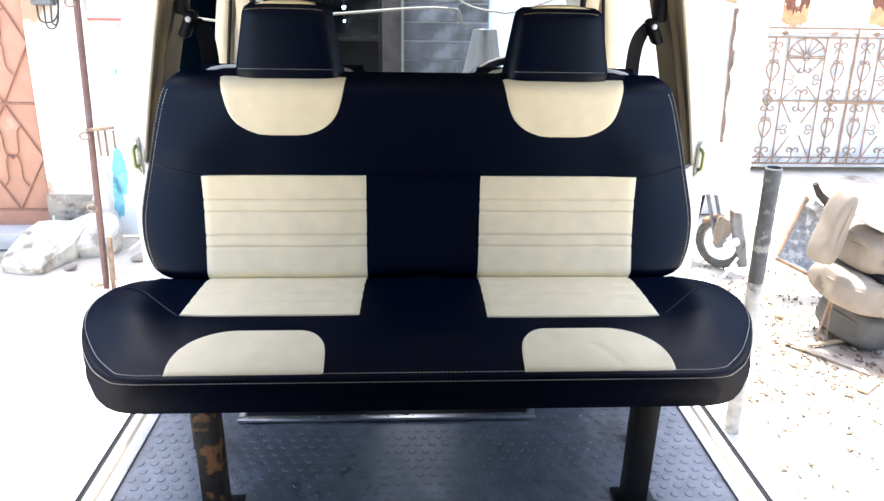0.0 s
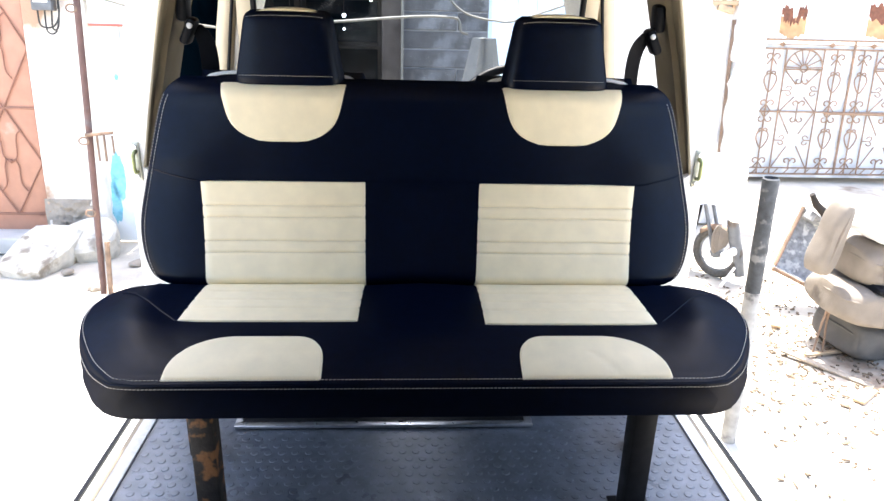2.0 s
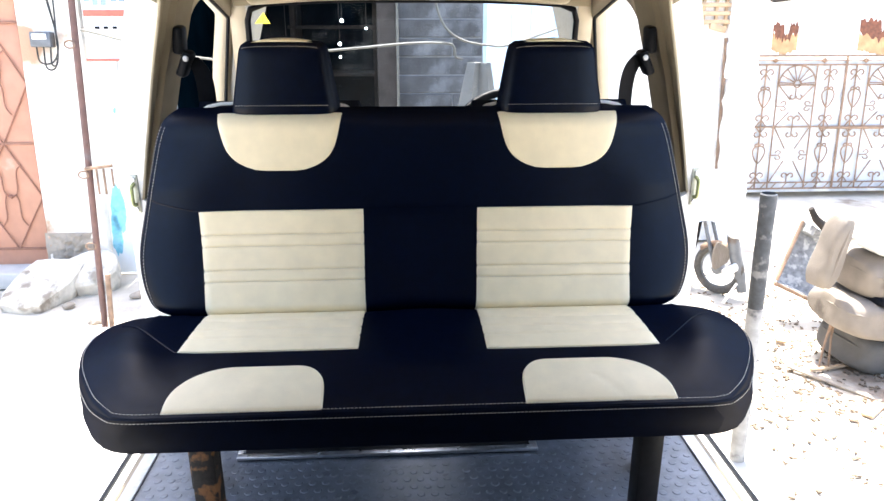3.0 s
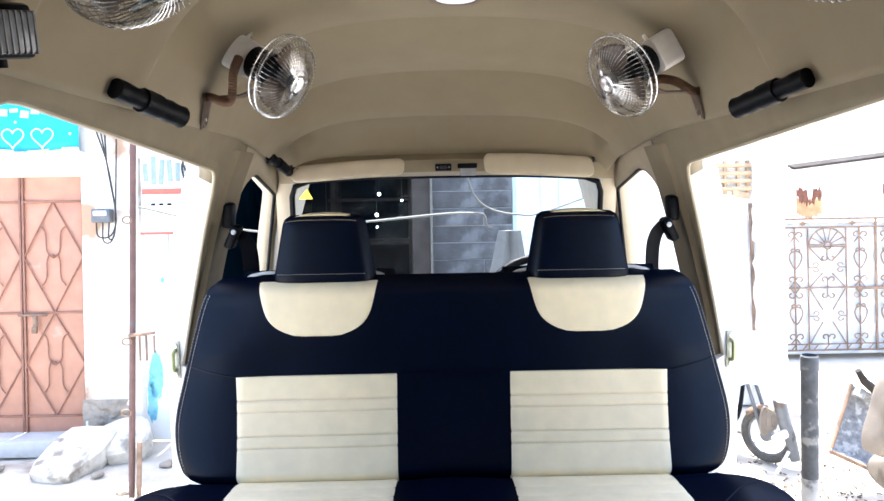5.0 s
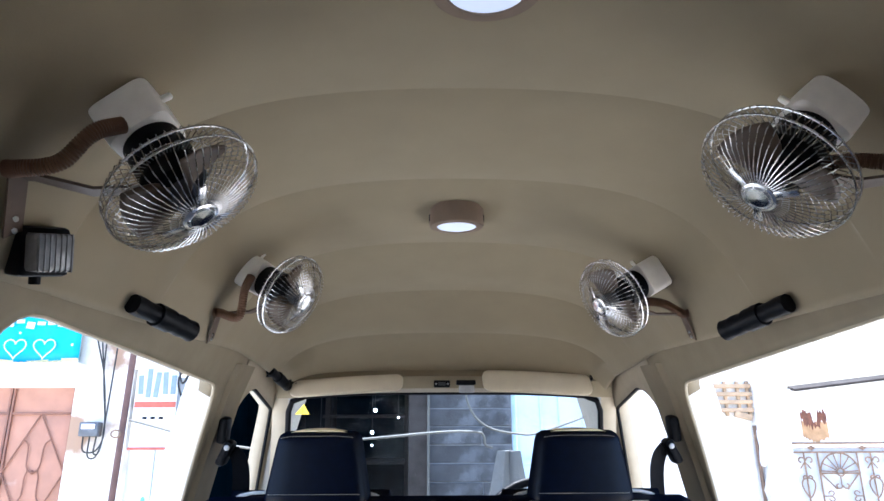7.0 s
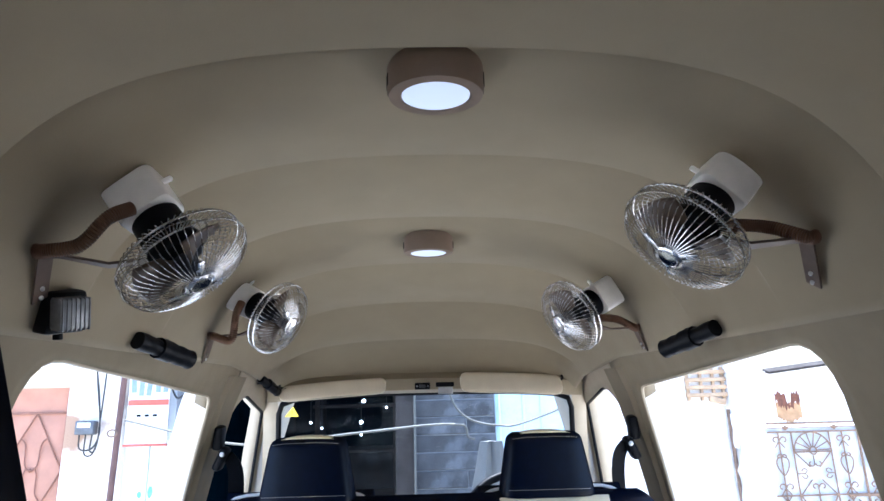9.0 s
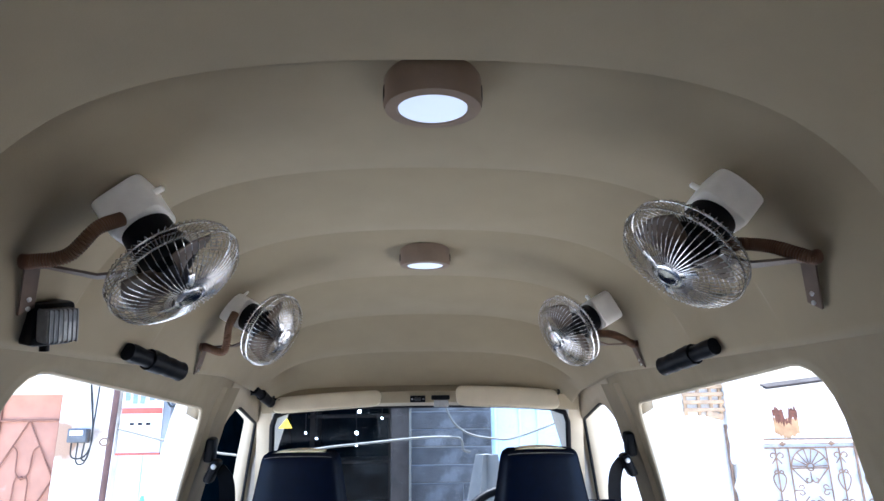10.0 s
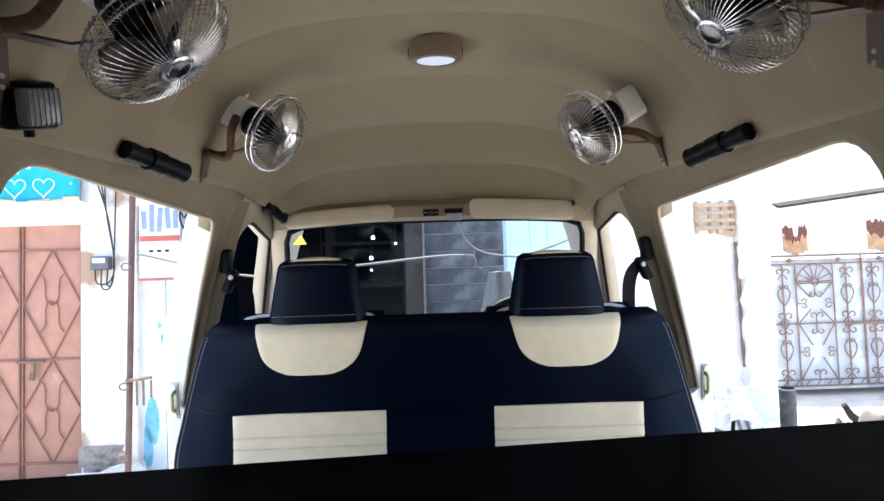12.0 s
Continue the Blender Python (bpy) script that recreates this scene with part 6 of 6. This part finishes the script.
def motorcycle():
    m = pose(1.835, 3.92, GRADE, 0, 0, 36) @ Matrix.Scale(0.60, 4)
    b = thing("motorcycle", m, "dusty parked motorcycle under a pale plastic sheet", "motorcycle")
    for y0 in (0.0, 1.18):
        w = part("wheel", tube(bmesh.new(), [(0, y0 + 0.225 * math.cos(a), 0.26 + 0.225 * math.sin(a)) for a in np.linspace(0, math.tau, 40, endpoint=False)], 0.038, 12, True), TYRE, b, "worn dusty tyre", world=False)
        part("rim", tube(bmesh.new(), [(0, y0 + 0.185 * math.cos(a), 0.26 + 0.185 * math.sin(a)) for a in np.linspace(0, math.tau, 36, endpoint=False)], 0.012, 6, True), GREYMETAL, w, world=False)
        sp = bmesh.new()
        for k in range(18):
            a = k * math.tau / 18
            tube(sp, [(0.02 * (-1) ** k, y0 + 0.03 * math.cos(a), 0.26 + 0.03 * math.sin(a)), (0, y0 + 0.18 * math.cos(a + 0.3), 0.26 + 0.18 * math.sin(a + 0.3))], 0.002, 4)
        tagged(part("spokes", sp, STEEL, w, world=False), kind="stuff")
        part("hub", lathe(bmesh.new(), [(0, -0.05), (0.05, -0.05), (0.06, 0), (0.05, 0.05), (0, 0.05)], 18, pose(0, y0, 0.26, 0, 90, 0)), GREYMETAL, w, world=False)
        f = bmesh.new()
        sheet(f, 6, 16, lambda u, v: ((u - 0.5) * 0.10, y0 + (0.285 - 0.05 * (2 * u - 1) ** 2) * math.cos(0.7 + 1.6 * v), 0.26 + (0.285 - 0.05 * (2 * u - 1) ** 2) * math.sin(0.7 + 1.6 * v)))
        thicken(part("mudguard", f, RUSTBAR, b, world=False), 0.003)
    for x in (-0.07, 0.07):
        part("fork", tube(bmesh.new(), [(x, 0.0, 0.26), (x, 0.22, 0.86)], 0.018, 10), GREYMETAL, b, world=False)
    part("engine", box(bmesh.new(), (0, 0.56, 0.36), (0.22, 0.28, 0.24), bevel=0.04), GREYMETAL, b, world=False)
    for k in range(6):
        part("fin", boxed((0, 0.50, 0.46 + 0.018 * k), (0.20, 0.20, 0.006), (12, 0, 0), 0.002), GREYMETAL, b, world=False)
    part("tank", box(bmesh.new(), (0, 0.50, 0.72), (0.24, 0.42, 0.18), (8, 0, 0), 0.06), COVER, b, world=False)
    part("saddle", box(bmesh.new(), (0, 0.98, 0.74), (0.24, 0.60, 0.09), bevel=0.04), BLACK, b, world=False)
    part("frame", tube(bmesh.new(), curve_through([(0, 0.24, 0.82), (0, 0.34, 0.3), (0, 0.75, 0.26), (0, 1.18, 0.26)], 6), 0.02, 10), BLACK, b, world=False)
    part("exhaust", tube(bmesh.new(), curve_through([(0.09, 0.5, 0.45), (0.13, 0.42, 0.22), (0.14, 0.8, 0.2), (0.14, 1.35, 0.27)], 6), 0.03, 12), CHROME, b, world=False)
    part("headlight", lathe(bmesh.new(), [(0, -0.07), (0.05, -0.06), (0.085, 0.0), (0.085, 0.02), (0, 0.03)], 20, pose(0, 0.10, 0.82, 90, 0, 0)), CHROME, b, world=False)
    part("handlebar", tube(bmesh.new(), curve_through([(-0.34, 0.36, 0.98), (-0.12, 0.24, 0.92), (0.12, 0.24, 0.92), (0.34, 0.36, 0.98)], 6), 0.012, 8), CHROME, b, world=False)
    part("kickstand", tube(bmesh.new(), [(-0.1, 0.62, 0.24), (-0.24, 0.58, 0.02)], 0.012, 8), RUSTBAR, b, world=False)
    part("shock_absorber", tube(bmesh.new(), [(1.855, 3.84, 0.29), (1.878, 3.84, 0.18), (1.915, 3.82, 0.06), (1.935, 3.80, -0.05)], [0.034, 0.036, 0.032, 0.028], 14), GREYMETAL, b, "thick grey fork leg")
    for k in range(5):
        part("cooling_ring", tube(bmesh.new(), [(1.775 + 0.012 * k + 0.045 * math.cos(a) * 0.5, 3.84, 0.165 + (0.080 - 0.008 * k) * math.sin(a)) for a in np.linspace(0, math.tau, 24, endpoint=False)], 0.007, 6, True), CUSHION, b, "dusty ribbed engine casing")
    part("side_cover", box(bmesh.new(), (1.872, 3.82, 0.315), (0.10, 0.05, 0.085), (0, 12, 10), 0.02), OFFWHITE, b, "white plastic side cover")
    part("side_cover", box(bmesh.new(), (1.845, 3.80, 0.09), (0.10, 0.03, 0.05), (0, -24, 10), 0.014), OFFWHITE, b, "white plastic side cover")
    part("footrest", tube(bmesh.new(), [(1.80, 3.74, -0.09), (1.875, 3.76, 0.02)], 0.008, 8), OFFWHITE, b)
    c = bmesh.new()
    sheet(c, 22, 18, lambda u, v: (1.63 + 0.29 * u + 0.012 * math.sin(9 * v), 3.80 + 0.16 * (u - 0.5) ** 2 + 0.015 * math.sin(11 * u + 4 * v) + 0.06 * v, 0.365 + 0.19 * v + 0.018 * math.sin(7 * u) * (1 - v)))
    thicken(part("plastic_sheet", c, COVER, b, "pale blue-white plastic sheet over the handlebars"), 0.003)


motorcycle()


def pillow(c, s, turn, e=3.2):
    """A padded block with rounded, slightly slumped faces."""
    bm = bmesh.new()
    bmesh.ops.create_cube(bm, size=2.0)
    bmesh.ops.subdivide_edges(bm, edges=bm.edges[:], cuts=9, use_grid_fill=True)
    m = Matrix.Translation(c) @ pose(0, 0, 0, *turn)
    for v in bm.verts:
        p = v.co
        q = (abs(p.x) ** e + abs(p.y) ** e + abs(p.z) ** e) ** (1 / e)
        p = p / q * 1.12
        p = Vector((max(-1, min(1, p.x)) * s[0] / 2, max(-1, min(1, p.y)) * s[1] / 2, max(-1, min(1, p.z)) * s[2] / 2))
        p += 0.010 * Vector((noise.noise(p * 9 + Vector(c)), noise.noise(p * 9 + Vector((5, 1, 0))), noise.noise(p * 9)))
        v.co = m @ p
    return bm


for c, s, turn, soft in (((1.872, 2.98, 0.475), (0.088, 0.12, 0.335), (4, 9, 6), CUSHION), ((2.22, 3.02, 0.385), (0.48, 0.38, 0.20), (3, -4, 6), CUSHION), ((2.14, 2.98, 0.175), (0.46, 0.40, 0.17), (-3, 5, -4), CUSHION),
                         ((2.15, 3.02, -0.01), (0.31, 0.32, 0.17), (4, 8, 16), GREYCLOTH), ((2.38, 2.90, 0.03), (0.17, 0.32, 0.27), (0, 8, -8), CUSHION)):
    t = thing("old_seat_cushion", (c[0], c[1], c[2] - s[2] / 2), "worn beige cloth seat cushion dumped in a pile" if soft is CUSHION else "slumped grey cloth cushion under the pile", "cushion", "dumped cushions")
    part("padding", pillow(c, s, turn), soft, t)
    m = Matrix.Translation(c) @ pose(0, 0, 0, *turn)
    if s[2] > s[0]:
        rim = [m @ Vector((0, x * s[1] * 0.49, y * s[2] * 0.49)) for x, y in rounded_ring(1, 1, 28, 5)]
    else:
        rim = [m @ Vector((x * s[0] * 0.49, y * s[1] * 0.49, s[2] * 0.2)) for x, y in rounded_ring(1, 1, 28, 6)]
    part("piping", tube(bmesh.new(), rim, 0.006, 6, True), soft, t)
single("black_pad", pillow((2.22, 2.90, 0.278), (0.40, 0.24, 0.045), (2, 4, 4)), BLACK, "thin black vinyl pad between the cushions", "pad")
rag = bmesh.new()
sheet(rag, 12, 10, lambda u, v: (1.97 + 0.26 * u, 2.84 + 0.20 * v, 0.535 - 0.05 * math.sin(math.pi * u) + 0.05 * (u - 0.3) ** 2 + 0.012 * math.sin(9 * u + 4 * v)))
thicken(single("cloth_rag", rag, SIGNWHITE, "pale crumpled cloth lying on the cushions", "cloth"), 0.003)
fr = thing("scrap_metal", (1.72, 2.95, GRADE), "rusty bent scrap metal under the cushions", "scrap metal")
for x0, x1 in ((1.935, 1.93), (1.885, 1.925), (2.3, 2.3)):
    part("leg", tube(bmesh.new(), [(x0, 2.93, GRADE), (x0 * 0.4 + x1 * 0.6, 2.95, 0.06), (x1, 2.95, 0.16)], [0.004, 0.005, 0.008], 8), RUSTBAR, fr)
part("rail", tube(bmesh.new(), [(1.925, 2.95, 0.16), (2.3, 2.95, 0.16)], 0.007, 8), RUSTBAR, fr)

tray = thing("metal_tray", (1.86, 3.62, GRADE), "dented speckled grey barrow tray tipped on its side", "barrow tray")
up_way = Vector((0.145, 0.10, 0.27)).normalized()
cross_way = Vector((0.20, -0.06, -0.13))
cross_way = (cross_way - up_way * cross_way.dot(up_way)).normalized()
mt = Matrix((up_way, cross_way, up_way.cross(cross_way))).transposed().to_4x4()
mt.translation = (2.16, 3.52, 0.215)
bm = bmesh.new()
loft(bm, [[mt @ Vector((x * a, y * b, z)) for x, y in ((-1, -1), (1, -1), (1, 1), (-1, 1))] for a, b, z in ((0.145, 0.13, 0.07), (0.17, 0.155, -0.03), (0.178, 0.162, -0.032), (0.172, 0.157, -0.024), (0.15, 0.135, 0.064))])
part("tray", bm, BARROW, tray)
for a, b in (((-0.19, -0.17), (-0.19, 0.19)), ((-0.17, -0.165), (0.18, -0.165))):
    part("rim_bar", tube(bmesh.new(), [mt @ Vector((*a, -0.034)), mt @ Vector((*b, -0.034))], 0.011, 8), RUSTBAR, tray, "rusty rim bar")
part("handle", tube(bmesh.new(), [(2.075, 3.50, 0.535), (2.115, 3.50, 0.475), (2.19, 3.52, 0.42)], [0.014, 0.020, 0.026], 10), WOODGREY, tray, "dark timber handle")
part("bracket", boxed(tuple(mt @ Vector((0.15, -0.12, -0.05))), (0.06, 0.03, 0.05), (0, 30, 20), 0.006), BARROW, tray)
rng = random.Random(21)
for k in range(9):
    x, y = rng.uniform(1.35, 2.5), rng.uniform(2.35, 3.5)
    bm = boxed((x, y, GRADE + 0.018), (rng.uniform(0.15, 0.4), rng.uniform(0.02, 0.05), 0.012), (rng.uniform(-4, 4), rng.uniform(-3, 3), rng.uniform(0, 180)), 0.002)
    single("wood_scrap", bm, WOODTAN if k % 2 else STONE, "splintered wood scrap lying on the ground", "wood scrap", group="wood scraps")
lit = bmesh.new()
for k in range(1100):
    x, y = rng.gauss(1.9, 0.45), rng.gauss(3.0, 0.55)
    if x > 1.25:
        box(lit, (x, y, ground_z(x, y) + 0.008), (rng.uniform(0.006, 0.034), rng.uniform(0.004, 0.013), 0.005), (rng.uniform(-20, 20), rng.uniform(-20, 20), rng.uniform(0, 180)))
single("litter", lit, DIRT, "scattered chips and litter on the ground", "litter", "stuff", smooth=False)

# upright street things lean back 4.6 degrees to fit the camera's view
LEANED = {"double_gate", "gate_latch", "banner", "meter_box", "steel_pole", "door_3", "door_4", "notice_board", "drain_pipe", "timber_post", "timber_grille", "wall_pipe", "tin_eave", "iron_gate"}
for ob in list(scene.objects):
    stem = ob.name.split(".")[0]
    if ob.parent is None and (stem in LEANED or stem in ("wall_%d" % k for k in range(1, 10) if k != 2)):
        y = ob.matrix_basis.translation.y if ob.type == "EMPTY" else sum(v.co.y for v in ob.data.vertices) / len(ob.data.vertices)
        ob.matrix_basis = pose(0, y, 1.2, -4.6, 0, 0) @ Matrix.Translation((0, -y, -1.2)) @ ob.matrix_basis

# ---- blocks of the grey wall ----
course = 0.1113
block_meshes = {}
for r in range(22):
    z = GRADE + 0.004 + course * (r + 0.5)
    for x0, x1 in (((-0.06, 0.47),) if r % 3 else ((-0.06, 0.28), (0.28, 0.47))):
        w = round(x1 - x0 - 0.006, 3)
        if w not in block_meshes:
            bm = box(bmesh.new(), (0, 0, 0), (w, 0.10, course - 0.007), bevel=0.004, segments=1)
            me = bpy.data.meshes.new("block")
            bm.to_mesh(me)
            bm.free()
            me.materials.append(BLOCK)
            block_meshes[w] = me
        o = new("block", block_meshes[w])
        o.parent = bw
        o.location = ((x0 + x1) / 2, 4.622 + 0.004 * ((r * 7 + int(x0 * 10)) % 3), z)

# ---- studs of the rubber mat ----
stud_bm = lathe(bmesh.new(), [(0.0090, 0.0), (0.0082, 0.0011), (0.0070, 0.0014), (0.0, 0.0015)], 12)
stud_me = bpy.data.meshes.new("stud")
stud_bm.to_mesh(stud_me)
stud_bm.free()
stud_me.materials.append(RUBBER)
rest = bmesh.new()
near = 0
for j in range(58):
    for i in range(42):
        x, y = -0.64 + 0.0312 * i + (0.0156 if j % 2 else 0), 0.70 + 0.0270 * j
        if x > 0.645 or (-0.462 < x < 0.282 and y > 1.595) or y > 1.79:
            continue
        if 1.24 < y < 1.60 and (abs(x) > 0.38 or 1.42 < y) and near < 300:
            near += 1
            o = new("stud", stud_me)
            o.parent = floor
            o.location = (x, y, FLOOR)
        else:
            lathe(rest, [(0.0090, 0.0), (0.0080, 0.0012), (0.0, 0.0015)], 8, Matrix.Translation((x, y, FLOOR)))
st = mesh_object("studs", rest, RUBBER)
st.parent = floor
tagged(st, "small round studs of the mat", kind="stuff")
